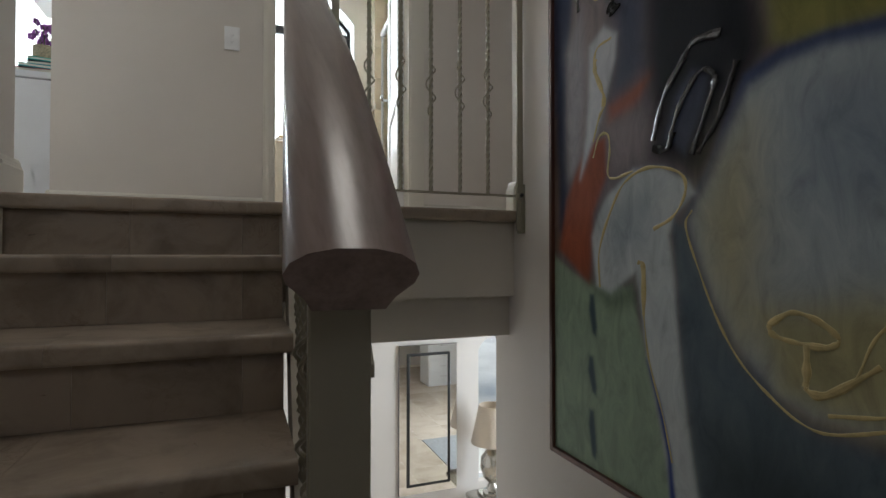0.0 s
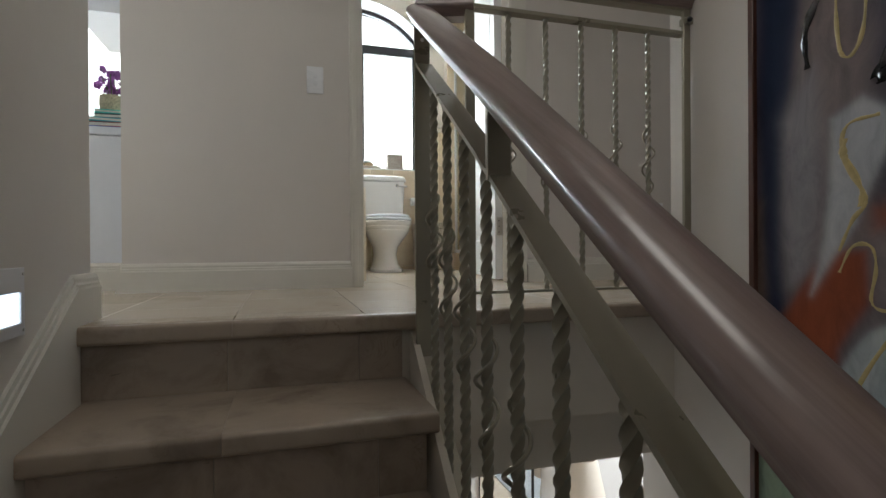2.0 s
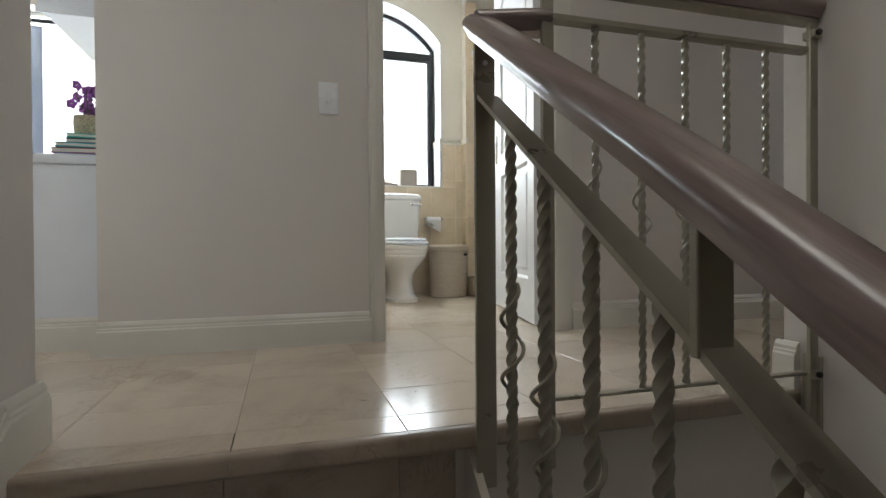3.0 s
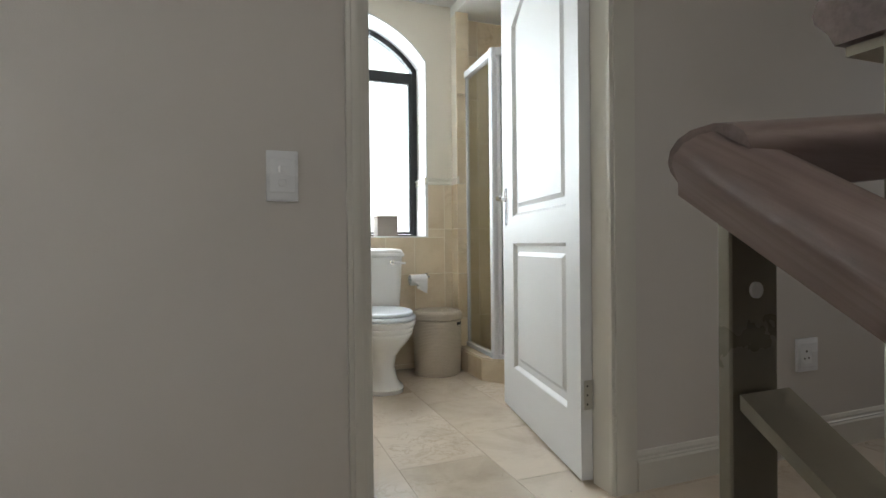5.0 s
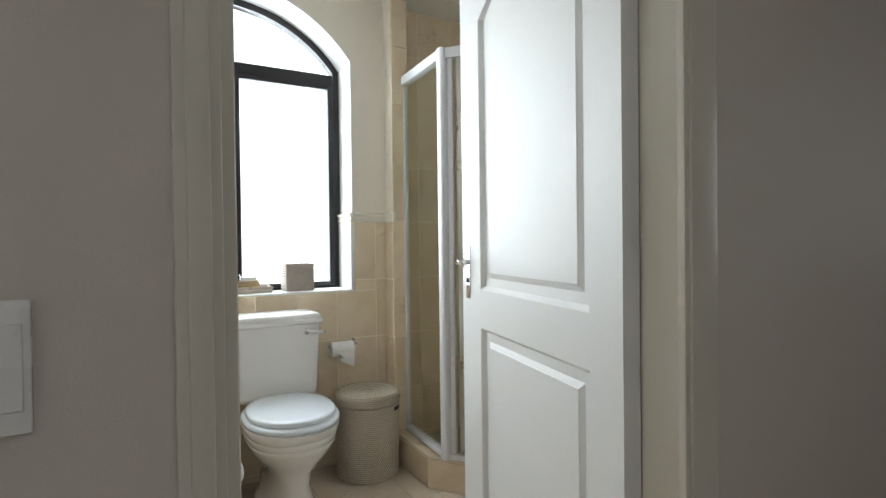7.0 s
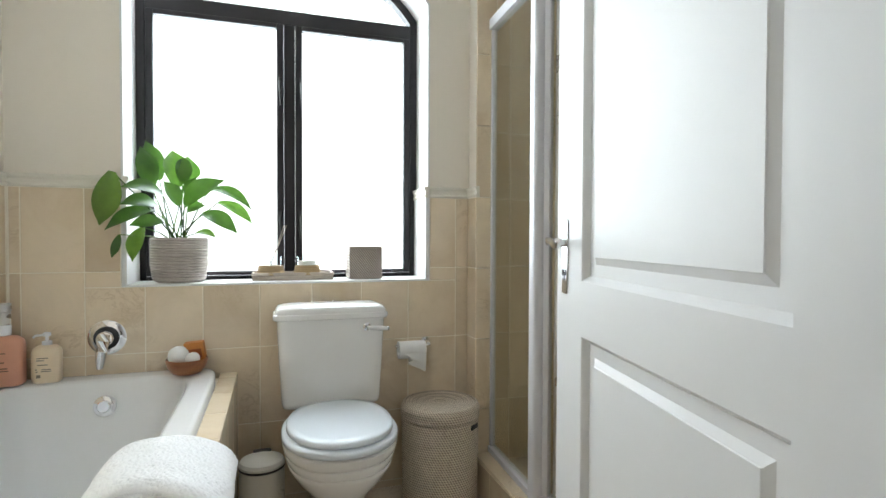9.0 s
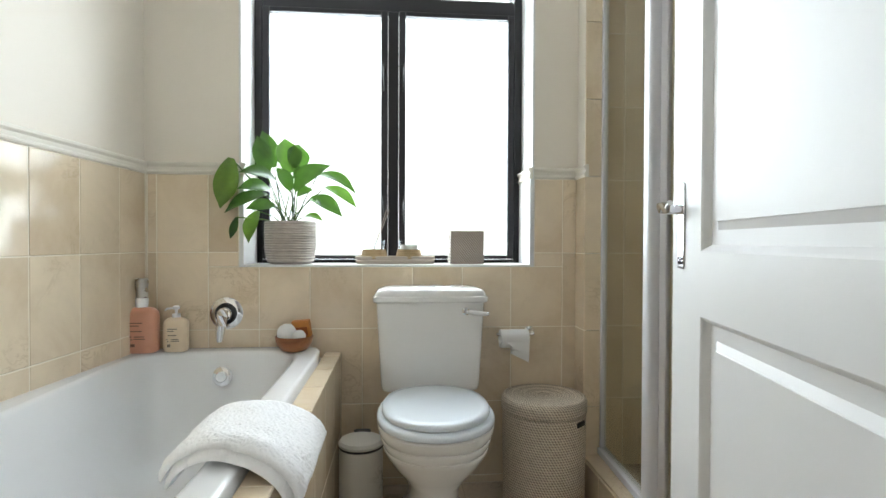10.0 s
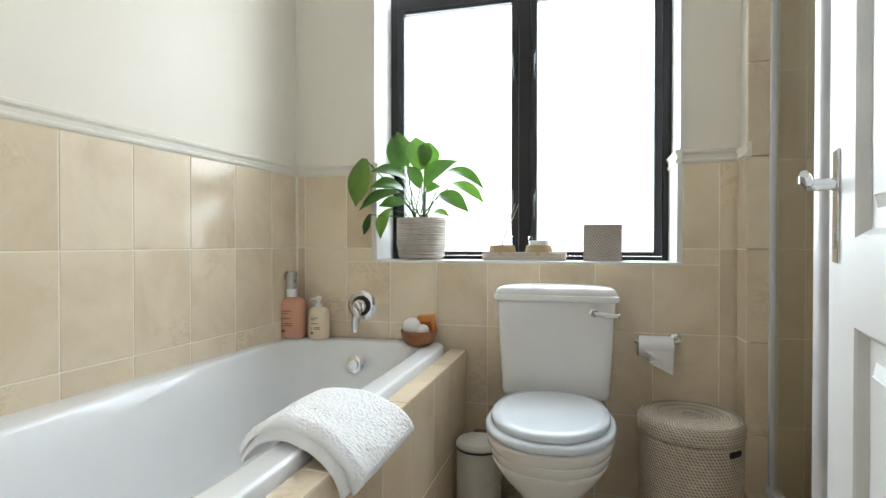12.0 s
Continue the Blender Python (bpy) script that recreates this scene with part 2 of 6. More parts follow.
PLASTIC = plain("white_switch_plastic", (0.84, 0.85, 0.87), 0.28, vary=0.01, bump=0.02)
BLACK = plain("black_plastic", (0.015, 0.015, 0.016), 0.4, bump=0.05)
PANE = glass("clear_pane")
SHOWERGLASS = glass("shower_glass", (0.93, 0.94, 0.90))
MIRROR = plain("mirror_silver", (0.86, 0.87, 0.87), 0.015, metal=1.0, vary=0.0, bump=0)
PLASTER = plain("grey_white_plaster", (0.60, 0.55, 0.47), 0.75, vary=0.04, scale=3, bump=0.3, grain=120)


# ---------------- large structure ----------------
RISE, GOING, NOSE, TOP = 0.19, 0.31, 1.925, 2.5
LOW = -2.66                     # floor of the hall below
WX0, WX1, WY = -0.64, 1.13, 4.888   # stair side walls, bathroom's window wall


def arch(x0, x1, spring, rise, n=20):
    """Points of a segmental arch from x1 to x0."""
    half, cx = (x1 - x0) / 2, (x0 + x1) / 2
    r = (half * half + rise * rise) / (2 * rise)
    a = math.asin(half / r)
    return [(cx + r * math.sin(a - 2 * a * i / n), spring + rise - r + r * math.cos(a - 2 * a * i / n)) for i in range(n + 1)]


# outer wall with the bathroom's arched window and the study's window
top_piece = [(-0.085, 2.7), (-0.085, 1.99)] + arch(-0.085, 1.045, 1.99, 0.29)[::-1][1:-1] + [(1.045, 1.99), (1.045, 2.7)]
outer_parts = [bx((-0.085, WY, -0.5), (1.045, 5.22, 0.845)), prism(top_piece, "y", WY, 5.22),
               bx((1.045, WY, -0.5), (4.4, 5.22, 2.7)), bx((-1.05, WY, -0.5), (-0.085, 5.22, 2.7)),
               bx((-2.45, WY, -0.5), (-1.05, 5.22, 0.76)), bx((-2.45, WY, 1.95), (-1.05, 5.22, 2.7)),
               bx((-2.8, WY, -0.5), (-2.45, 5.22, 2.7))]
structure("wall_north", merged(*outer_parts), BATHWALL, "cream painted outer wall with an arched window opening", "wall")

# wall between landing and bathroom, with the door opening
structure("wall_landing", merged(bx((-0.80, 3.0, -0.02), (0.20, 3.165, TOP)), bx((0.20, 3.0, 2.06), (1.032, 3.165, TOP)),
                                 bx((1.032, 3.0, -0.02), (4.2, 3.165, TOP))), WALL, "warm white painted landing wall beside the bathroom door", "wall")
structure("wall_stair_left", merged(bx((-0.80, -2.8, LOW), (WX0, 2.09, TOP)), bx((-2.6, 1.94, -0.36), (-0.80, 2.09, TOP))), WALL,
          "warm white painted stair wall that ends in a pillar corner", "wall")
structure("wall_stair_right", merged(bx((WX1, -2.8, LOW), (1.28, 2.13, -0.36)), bx((WX1, -2.8, -0.36), (1.28, 1.975, TOP)), bx((1.28, 1.825, -0.02), (4.2, 1.975, TOP))), WALL,
          "warm white stair wall behind a tall painting", "wall")
SKEW = Matrix.Translation((-0.415, 4.876, 0)) @ Matrix.Rotation(radians(-4), 4, "Z") @ Matrix.Translation((0.471, -4.876, 0))   # the bath wall is out of square
bath_wall = structure("wall_bath_side", bx((-0.61, 3.165, -0.02), (-0.483, WY, TOP)), BATHWALL, "cream painted wall above a tiled bath surround", "wall")
bath_wall.matrix_world = SKEW
# Thin unseen lining, added to bounce window light back into the bathroom.
structure("bounce_lining_bath_south", merged(bx((-0.61, 3.167, -0.01), (0.15, 3.178, 2.369)), bx((1.09, 3.167, -0.01), (2.1, 3.178, 2.29)), bx((0.15, 3.167, 2.10), (1.09, 3.178, 2.29))), BATHWALL, "unseen cream lining round the bathroom door, added to bounce light", "wall")
structure("wall_bath_east", bx((2.1, 3.165, -0.02), (2.25, WY, TOP)), BATHWALL, "cream painted bathroom side wall", "wall")
structure("wall_west", bx((-2.8, -3.2, LOW), (-2.6, WY, 2.7)), WALL, "plain warm white painted wall", "wall")
# Both openings are made up for the corridor and hall fill lamps.
structure("wall_east", merged(bx((4.2, -3.2, LOW), (4.4, 1.7, 2.7)), bx((4.2, 3.5, LOW), (4.4, WY, 2.7)), bx((4.2, 1.7, LOW), (4.4, 3.5, -2.05)),
                              bx((4.2, 1.7, -0.4), (4.4, 3.5, 0.9)), bx((4.2, 1.7, 2.1), (4.4, 3.5, 2.7)), bx((4.2, 1.7, 0.9), (4.4, 2.05, 2.1)), bx((4.2, 2.95, 0.9), (4.4, 3.5, 2.1))), WALL, "warm white hall wall with added openings for unseen fill lights", "wall")
# The high opening is added, unseen, to let the stair fill lamp in.
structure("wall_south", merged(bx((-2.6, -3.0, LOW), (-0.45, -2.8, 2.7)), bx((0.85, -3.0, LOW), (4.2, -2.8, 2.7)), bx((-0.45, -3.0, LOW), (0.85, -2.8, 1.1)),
                               bx((-0.45, -3.0, 2.3), (0.85, -2.8, 2.7))), WALL, "warm white stairwell wall with an added high opening for a fill light", "wall")
structure("ceiling", merged(bx((-2.8, -3.2, TOP), (0.1, 5.22, 2.7)), bx((0.74, -3.2, TOP), (4.4, 5.22, 2.7)), bx((0.1, -3.2, TOP), (0.74, 0.55, 2.7)), bx((0.1, 1.55, TOP), (0.74, 5.22, 2.7))), CEIL, "white plaster ceiling with a skylight opening over the stairs", "ceiling")
# Unseen opaque lid that blocks sun and sky above the skylight lamp.
structure("skylight_lid", merged(bx((0.06, 0.51, 2.76), (0.78, 1.59, 2.79)), bx((0.06, 0.51, 2.7), (0.1, 1.59, 2.76)), bx((0.74, 0.51, 2.7), (0.78, 1.59, 2.76)), bx((0.1, 0.51, 2.7), (0.74, 0.55, 2.76)), bx((0.1, 1.55, 2.7), (0.74, 1.59, 2.76))), CEIL, "opaque white lid added over the skylight opening to keep the sun out", "skylight")
structure("ceiling_bathroom", merged(bx((-0.483, 3.165, 2.37), (1.22, WY, 2.48)), bx((1.22, 3.165, 2.30), (2.1, WY, 2.48))), CEIL, "white bathroom ceiling stepped over the shower", "ceiling")

# landing slab, its edge over the stairwell, hall below
structure("landing_slab", merged(bx((-2.6, 1.975, -0.36), (4.2, WY, -0.02)), bx((1.28, -2.8, -0.36), (4.2, 1.975, -0.02)), bx((-2.6, -2.8, -0.36), (-0.80, 1.94, -0.02))),
          PLASTER, "plastered concrete landing slab open to the hall below", "slab")
structure("edge_beam", bx((0.2, 2.005, -0.53), (WX1, 2.2, -0.36)), PLASTER, "plastered beam under the landing edge", "beam")
structure("hall_floor_bed", bx((-2.8, -3.2, -2.80), (4.4, 5.22, LOW - 0.012)), GROUT, "mortar bed of the hall floor", "floor")
NICHE0, NICHE1, HALLY = 2.10, 2.42, 4.4
structure("wall_hall", merged(bx((-0.8, HALLY, LOW), (NICHE0, 4.6, -0.36)), bx((NICHE1, HALLY, LOW), (4.2, 4.6, -0.36)), bx((NICHE0, HALLY, LOW), (NICHE1, 4.6, -2.25)),
                              prism([(NICHE0, -0.36), (NICHE0, -1.05)] + arch(NICHE0, NICHE1, -1.05, 0.12, 8)[::-1][1:-1] + [(NICHE1, -1.05), (NICHE1, -0.36)], "y", HALLY, 4.6)),
          WALL, "warm white hall wall with a narrow arched window", "wall")
structure("wall_hall_left", bx((0.03, 2.2, LOW), (0.18, HALLY, -0.36)), WALL, "plain warm white hall side wall", "wall")

# ground outside
structure("ground", bx((-900, -900, -3.2), (900, 900, -2.85)), plain("dry_paving_ground", (0.55, 0.54, 0.51), 0.9, vary=0.2, scale=0.5), "pale paved ground around the house", "ground")

# bright overcast distance beyond the windows
HAZE = glow("white_overcast_haze", (1.0, 1.0, 1.0), 1.6)
structure("backdrop", bx((-9, 9.0, -0.9), (9, 9.05, 9)), HAZE, "white overcast haze beyond the upper windows", "backdrop")

# neighbour's wall seen behind the blind
structure("neighbour_house", bx((-9, 8.0, -2.85), (-2.97, 8.5, 4.5)), plain("slate_blue_render", (0.10, 0.12, 0.17), 0.8, vary=0.15, scale=1.5), "dark slate-blue wall of a neighbouring house", "house wall")

# stairs: concrete flight
steps = []
for i in range(1, 14):
    z = -RISE * i
    y = NOSE + 0.045 - GOING * i
    steps.append(bx((WX0, y - 0.0, z - 0.38), (0.165 - 0.06 * (1.9 - y), y + GOING, z - 0.03)))
structure("stair_flight", merged(*steps), PLASTER, "plastered concrete stair flight", "stairs")


def stair_x(y):
    """The open edge of the flight leans a little towards the foot."""
    return 0.2 - 0.06 * (1.9 - y)


def tread_profile(y0, y1, z):
    """Section of a bullnosed tread: y0 front, y1 back, z top."""
    r, t = 0.011, 0.047
    pts = [(y1, z)] + [(y0 + r + r * math.cos(a), z - r + r * math.sin(a)) for a in [radians(90 + 18 * k) for k in range(6)]]
    pts += [(y0 + r + r * math.cos(a), z - t + r + r * math.sin(a)) for a in [radians(180 + 18 * k) for k in range(6)]]
    return pts + [(y1, z - t)]


flight = thing("staircase", "honed travertine stair treads and risers with bullnosed edges", "stairs")
for i in range(1, 13):
    z, y0 = -RISE * i, NOSE - GOING * i
    y1 = y0 + GOING + 0.045
    x1 = stair_x(y0 + 0.15) - 0.004
    cut = -0.27 + 0.06 * ((i * 7) % 3 - 1)
    cuts = [WX0 + 0.012, cut, x1] if i % 2 else [WX0 + 0.012, cut - 0.12, cut + 0.33, x1]
    for a, b in zip(cuts, cuts[1:]):
        part("tread", prism(tread_profile(y0, y1, z), "x", a + 0.0004, b - 0.0004), TRAV, flight)
    seams = [WX0 + 0.012, -0.29, 0.055, x1]
    for a, b in zip(seams, seams[1:]):
        if b - a > 0.03:
            part("riser", bx((a + 0.0004, y1 - 0.002, z), (b - 0.0004, y1 + 0.018, z + RISE - 0.047), 0.001, 1), TRAV, flight)

# nosing of the landing: the front strip's darker stone stands in for its shade
nosing = thing("landing_nosing", "bullnosed travertine edge of the landing", "stone edge")
for a, b in ((WX0 + 0.002, -0.275), (-0.275, 0.07), (0.07, 0.42), (0.42, 0.77), (0.77, WX1 - 0.002)):
    part("nosing_stone", prism(tread_profile(NOSE, NOSE + 0.024, -0.001), "x", a + 0.0003, b - 0.0003), TRAV, nosing)
    part("edge_stone", bx((a + 0.0008, NOSE + 0.0245, -0.046), (b - 0.0008, 2.0495, 0.0), 0.001, 1), FLOOR, nosing)
tagged(nosing, kind="structure"), tagged(flight, kind="structure")
structure("slab_edge_face", bx((0.18, 1.963, -0.36), (WX1, 1.976, -0.042)), PLASTER, "plastered face of the landing edge", "slab edge")

# stair string and skirtings
S = RISE / GOING
string = bmesh.new()
prof = [(1.96, -0.045), (1.96, -0.36), (-1.6, -0.36 - S * 3.56), (-1.6, -0.045 - S * 3.56)]
lo = [string.verts.new((stair_x(y) - 0.002, y, z)) for y, z in prof]
hi = [string.verts.new((stair_x(y) + 0.016, y, z)) for y, z in prof]
string.faces.new(lo), string.faces.new(hi)
for i in range(4):
    string.faces.new((lo[i], lo[(i + 1) % 4], hi[(i + 1) % 4], hi[i]))
bmesh.ops.recalc_face_normals(string, faces=string.faces[:])
structure("stair_string", string, PLASTER, "plastered sloping string along the open stair edge", "stair string")


def skirting(name, a, b, out, label="cream painted moulded skirting board"):
    """A moulded board from a to b (floor level points), standing out on the given side (dx, dy)."""
    a, b, o = Vector(a), Vector(b), Vector((*out, 0))
    sec = [(0, 0), (0.020, 0), (0.020, 0.088), (0.016, 0.094), (0.016, 0.099), (0.012, 0.103), (0.012, 0.112), (0.006, 0.122), (0.0, 0.124)]
    bm = loft([[p + o * s + Vector((0, 0, h)) for s, h in sec] for p in (a, b)])
    return structure(name, bm, TRIM, label, "skirting", soft=25)


skirting("baseboard_landing", (-0.80, 3.0, 0), (0.165, 3.0, 0), (0, -1))
skirting("baseboard_landing_right", (1.082, 3.0, 0), (4.2, 3.0, 0), (0, -1))
skirting("baseboard_wall_end", (-0.80, 2.98, 0), (-0.80, 3.165, 0), (-1, 0))
skirting("baseboard_pillar", (WX0, 2.09, 0), (-2.6, 2.09, 0), (0, 1))
skirting("baseboard_pillar_return", (WX0, 2.11, 0), (WX0, 1.95, 0), (1, 0))
skirting("baseboard_right_wall", (WX1, 1.93, 0), (WX1, 1.995, 0), (-1, 0))
skirting("baseboard_right_corridor", (WX1, 1.975, 0), (4.2, 1.975, 0), (0, 1))
# raking skirting down the stair wall
rake = [(1.95, 0.124), (1.95, -0.5), (-1.8, -0.5 - S * 3.75), (-1.8, 0.124 - S * 3.75)]
rake2 = [(1.95, 0.094), (1.95, -0.5), (-1.8, -0.5 - S * 3.75), (-1.8, 0.094 - S * 3.75)]
rake3 = [(1.95, 0.108), (1.95, -0.5), (-1.8, -0.5 - S * 3.75), (-1.8, 0.108 - S * 3.75)]
structure("baseboard_raking", merged(prism(rake, "x", WX0, WX0 + 0.008), prism(rake3, "x", WX0 + 0.008, WX0 + 0.013), prism(rake2, "x", WX0 + 0.013, WX0 + 0.020)), TRIM,
          "cream painted skirting raking down the stair wall", "skirting", soft=0)

# bathroom: mortar beds that carry the tiles
structure("floor_bed", bx((-2.6, 1.978, -0.021), (4.2, WY, -0.010)), GROUT, "pale grout bed of the landing and bathroom floor", "floor")


# ---------------- stairs and landing: railings ----------------
RAIL_SEC = [(-0.024, -0.030), (0.024, -0.030), (0.029, -0.018), (0.040, -0.004), (0.042, 0.004), (0.038, 0.013), (0.028, 0.020),
            (0.012, 0.024), (-0.012, 0.024), (-0.028, 0.020), (-0.038, 0.013), (-0.042, 0.004), (-0.040, -0.004), (-0.029, -0.018)]
RAIL_SEC = [(0.96 * a, b if b > 0 else b * 0.87) for a, b in RAIL_SEC]


def rail_x(y):
    return 0.227 - 0.073 * (1.9 - y)


def rail_z(y):
    """Height of the stair handrail's axis."""
    return 0.461 + 0.61 * (y - 1.318) - 0.286 * max(0.0, 0.75 - y) ** 2 + 0.022 * min(1.0, max(0.0, (y - 0.7) / 0.6))


def twisted_bar(length, turn=0.105, half=0.0068, fancy=True, knot=0.5):
    """A square bar twisted about its axis, with a loose twisted pair of strands round a stretch of it. It stands on the origin."""
    n = int(length / 0.0095)
    rings = []
    for i in range(n + 1):
        z = length * i / n
        a = 2 * math.pi * z / turn
        r = half * math.sqrt(2)
        rings.append([(r * q * math.cos(a + k * math.pi / 4), r * q * math.sin(a + k * math.pi / 4), z) for k in range(8) for q in ((1.0, 0.74)[k % 2],)])
    bars = [loft(rings)]
    if fancy:       # a loose wire wound twice round the bar
        z0, z1 = length * knot - 0.11, length * knot + 0.11
        pts = []
        for i in range(49):
            f = i / 48
            a = 2 * math.pi * 2.0 * f
            rad = half + 0.002 + 0.011 * math.sin(math.pi * f) ** 0.7
            pts.append((rad * math.cos(a), rad * math.sin(a), z0 + (z1 - z0) * f))
        bars.append(tube(pts, half * 0.5, 7))
    return merged(*bars)


stair_rail = thing("stair_railing", "olive painted iron stair railing with a polished wooden handrail", "railing")
rings = []
for k in range(25):
    y = 0.308 + (1.925 - 0.308) * k / 24
    d = Vector((0.073, 1.0, (rail_z(y + 0.01) - rail_z(y - 0.01)) / 0.02)).normalized()
    side = d.cross(Vector((0, 0, 1))).normalized()
    rings.append([Vector((rail_x(y), y, rail_z(y))) + s * side + t * side.cross(d) for s, t in RAIL_SEC])
part("handrail", loft(rings), HAND, stair_rail, "polished red-brown wooden handrail", 50)
part("handrail_turn", sweep(RAIL_SEC, (rail_x(1.925) - 0.012, 1.925, 0.855), (0.375, 1.905, 0.87)), HANDX, stair_rail, "short level turn of the wooden handrail", 50)
BAR = 0.14                      # drop of the flat bar under the handrail
steps_y = [0.388 + (1.89 - 0.388) * k / 16 for k in range(17)]
flat = [(-0.019, -0.005), (0.027, -0.005), (0.027, 0.005), (-0.019, 0.005)]
part("top_bar", loft([[(rail_x(y) + s, y, rail_z(y) - BAR + t) for s, t in flat] for y in steps_y]), IRON, stair_rail)
LOWER = 0.84                    # drop of the bottom bar under the handrail
part("bottom_bar", loft([[(rail_x(y) + 0.004 + s, y, rail_z(y) - LOWER - 0.14 + t) for s, t in flat] for y in steps_y]), IRON, stair_rail)


def plate_post(y, z0, z1, w=0.044, d=0.011, hole=False):
    x = rail_x(y)
    bm = bx((x - w / 2, y - d / 2, z0), (x + w / 2, y + d / 2, z1), 0.0015, 1)
    return bm


newel = part("newel_plate", plate_post(1.9, -0.12, rail_z(1.9) - 0.028), IRON, stair_rail)
# White disc set on the plate for the brightness seen through its hole.
hole = lathe([(0.0055, 0), (0.0055, 0.002)], n=14)
part("bright_hole_disc", moved(hole, Matrix.Translation((rail_x(1.9), 1.8945, 0.764)) @ Matrix.Rotation(radians(90), 4, "X")), WHITE, newel)
part("mid_post", bx((rail_x(1.25) - 0.022, 1.240, rail_z(1.25) - BAR - 0.01), (rail_x(1.25) + 0.018, 1.251, rail_z(1.25) - 0.02), 0.0015, 1), IRON, stair_rail)
part("foot_post", bx((rail_x(0.38) - 0.023, 0.375, -1.5), (rail_x(0.38) + 0.022, 0.386, rail_z(0.375) - 0.028), 0.0015, 1), IRON, stair_rail)
mesh_cache = {}
for k in range(10):
    y = 1.745 - 0.1435 * k
    zt, zb = rail_z(y) - BAR - 0.004, rail_z(y) - LOWER - 0.138
    key = "stair_baluster"
    if key not in mesh_cache:
        mesh_cache[key] = mesh_of("baluster", smooth(twisted_bar(LOWER + 0.134 - BAR, half=0.0078, knot=0.53), 35), IRON)
    ob = new("baluster", mesh_cache[key])
    ob.parent = stair_rail
    ob.matrix_basis = pose(rail_x(y), y, zb, 0, 0, 40 * k)

RY = 1.895
land_rail = thing("landing_railing", "grey iron landing railing of twisted bars under a wooden rail", "railing")
part("handrail", sweep(RAIL_SEC, (0.345, RY, 0.976), (WX1 - 0.002, RY, 0.982)), HANDX, land_rail, "polished wooden landing rail", 50)
part("top_bar", sweep([(-0.016, -0.0055), (0.016, -0.0055), (0.016, 0.0055), (-0.016, 0.0055)], (0.36, RY, 0.874), (1.112, RY, 0.877)), IRON, land_rail)
part("bottom_bar", bx((0.36, RY - 0.011, 0.050), (1.112, RY + 0.011, 0.058), 0.0015, 1), IRON, land_rail)
part("post", bx((0.349, RY - 0.02, -0.09), (0.376, RY - 0.008, 0.95), 0.0015, 1), IRON, land_rail)
part("post", bx((1.098, RY - 0.02, -0.09), (1.125, RY - 0.008, 0.95), 0.0015, 1), IRON, land_rail)
part("rail_plate", sweep([(-0.019, -0.004), (0.019, -0.004), (0.019, 0.004), (-0.019, 0.004)], (0.352, RY, 0.9445), (WX1 - 0.004, RY, 0.9505)), IRON, land_rail, "flat iron bar under the wooden rail")
for z in (0.055, 0.915):
    br = part("wall_bracket", bx((1.10, RY - 0.03, z - 0.012), (WX1 - 0.001, RY + 0.004, z + 0.010), 0.002, 1), IRON, land_rail)
    part("bolt", moved(lathe([(0.008, 0), (0.008, 0.006), (0.005, 0.009)], n=12), Matrix.Translation((1.111, RY - 0.03, z)) @ Matrix.Rotation(radians(90), 4, "X")), BLACK, br)
part("wall_plate", bx((WX1 - 0.012, RY - 0.03, -0.1), (WX1 - 0.001, RY + 0.02, 0.10), 0.002, 1), IRON, land_rail)
land_mesh = mesh_of("baluster", smooth(twisted_bar(0.81, half=0.0064, knot=0.5), 35), IRON)
for k in range(5):
    ob = new("baluster", land_mesh)
    ob.parent = land_rail
    ob.matrix_basis = pose(0.489 + 0.1215 * k, RY, 0.057, 0, 0, 63 * k)

# ---------------- painting ----------------
PY0, PY1, PZ0, PZ1 = 0.12, 1.60, -0.865, 1.22
REGIONS = []


def daub(colour, soft, *outline):
    """One field of paint: its colour, the softness of its edge, its outline in (y, z)."""
    REGIONS.append((list(outline), colour, soft))


daub((0.23, 0.19, 0.19), 0.05, (1.50, 1.3), (1.28, 1.3), (1.26, 0.5), (1.30, 0.2), (1.42, 0.1), (1.52, 0.1), (1.51, 0.6))
daub((0.012, 0.022, 0.06), 0.018, (1.61, 1.3), (1.47, 1.3), (1.48, 0.80), (1.495, 0.58), (1.52, 0.42), (1.525, -0.14), (1.575, -0.10), (1.59, 0.25))
daub((0.16, 0.11, 0.08), 0.02, (1.61, 0.3), (1.59, 0.3), (1.58, -0.1), (1.54, -0.16), (1.61, -0.2))
daub((0.045, 0.055, 0.095), 0.05, (1.29, 0.95), (1.14, 0.95), (1.14, 0.34), (1.20, 0.30), (1.29, 0.28))
daub((0.30, 0.29, 0.32), 0.03, (1.52, 0.5), (1.44, 0.62), (1.42, 0.3), (1.46, 0.1), (1.51, 0.08))
daub((0.33, 0.10, 0.05), 0.022, (1.30, 0.265), (1.21, 0.285), (1.12, 0.31), (1.19, 0.235), (1.30, 0.215))
daub((0.26, 0.22, 0.23), 0.04, (1.31, 0.20), (1.19, 0.22), (1.13, 0.18), (1.15, 0.09), (1.30, 0.04))
daub((0.29, 0.075, 0.035), 0.012, (1.57, -0.17), (1.53, 0.0), (1.46, 0.10), (1.40, 0.17), (1.32, 0.17), (1.315, 0.05), (1.38, -0.06), (1.40, -0.29))
daub((0.50, 0.52, 0.56), 0.011, (1.40, 0.48), (1.33, 0.515), (1.27, 0.47), (1.275, 0.40), (1.31, 0.31), (1.34, 0.23), (1.41, 0.12), (1.45, 0.06), (1.41, 0.20), (1.40, 0.32), (1.40, 0.42))
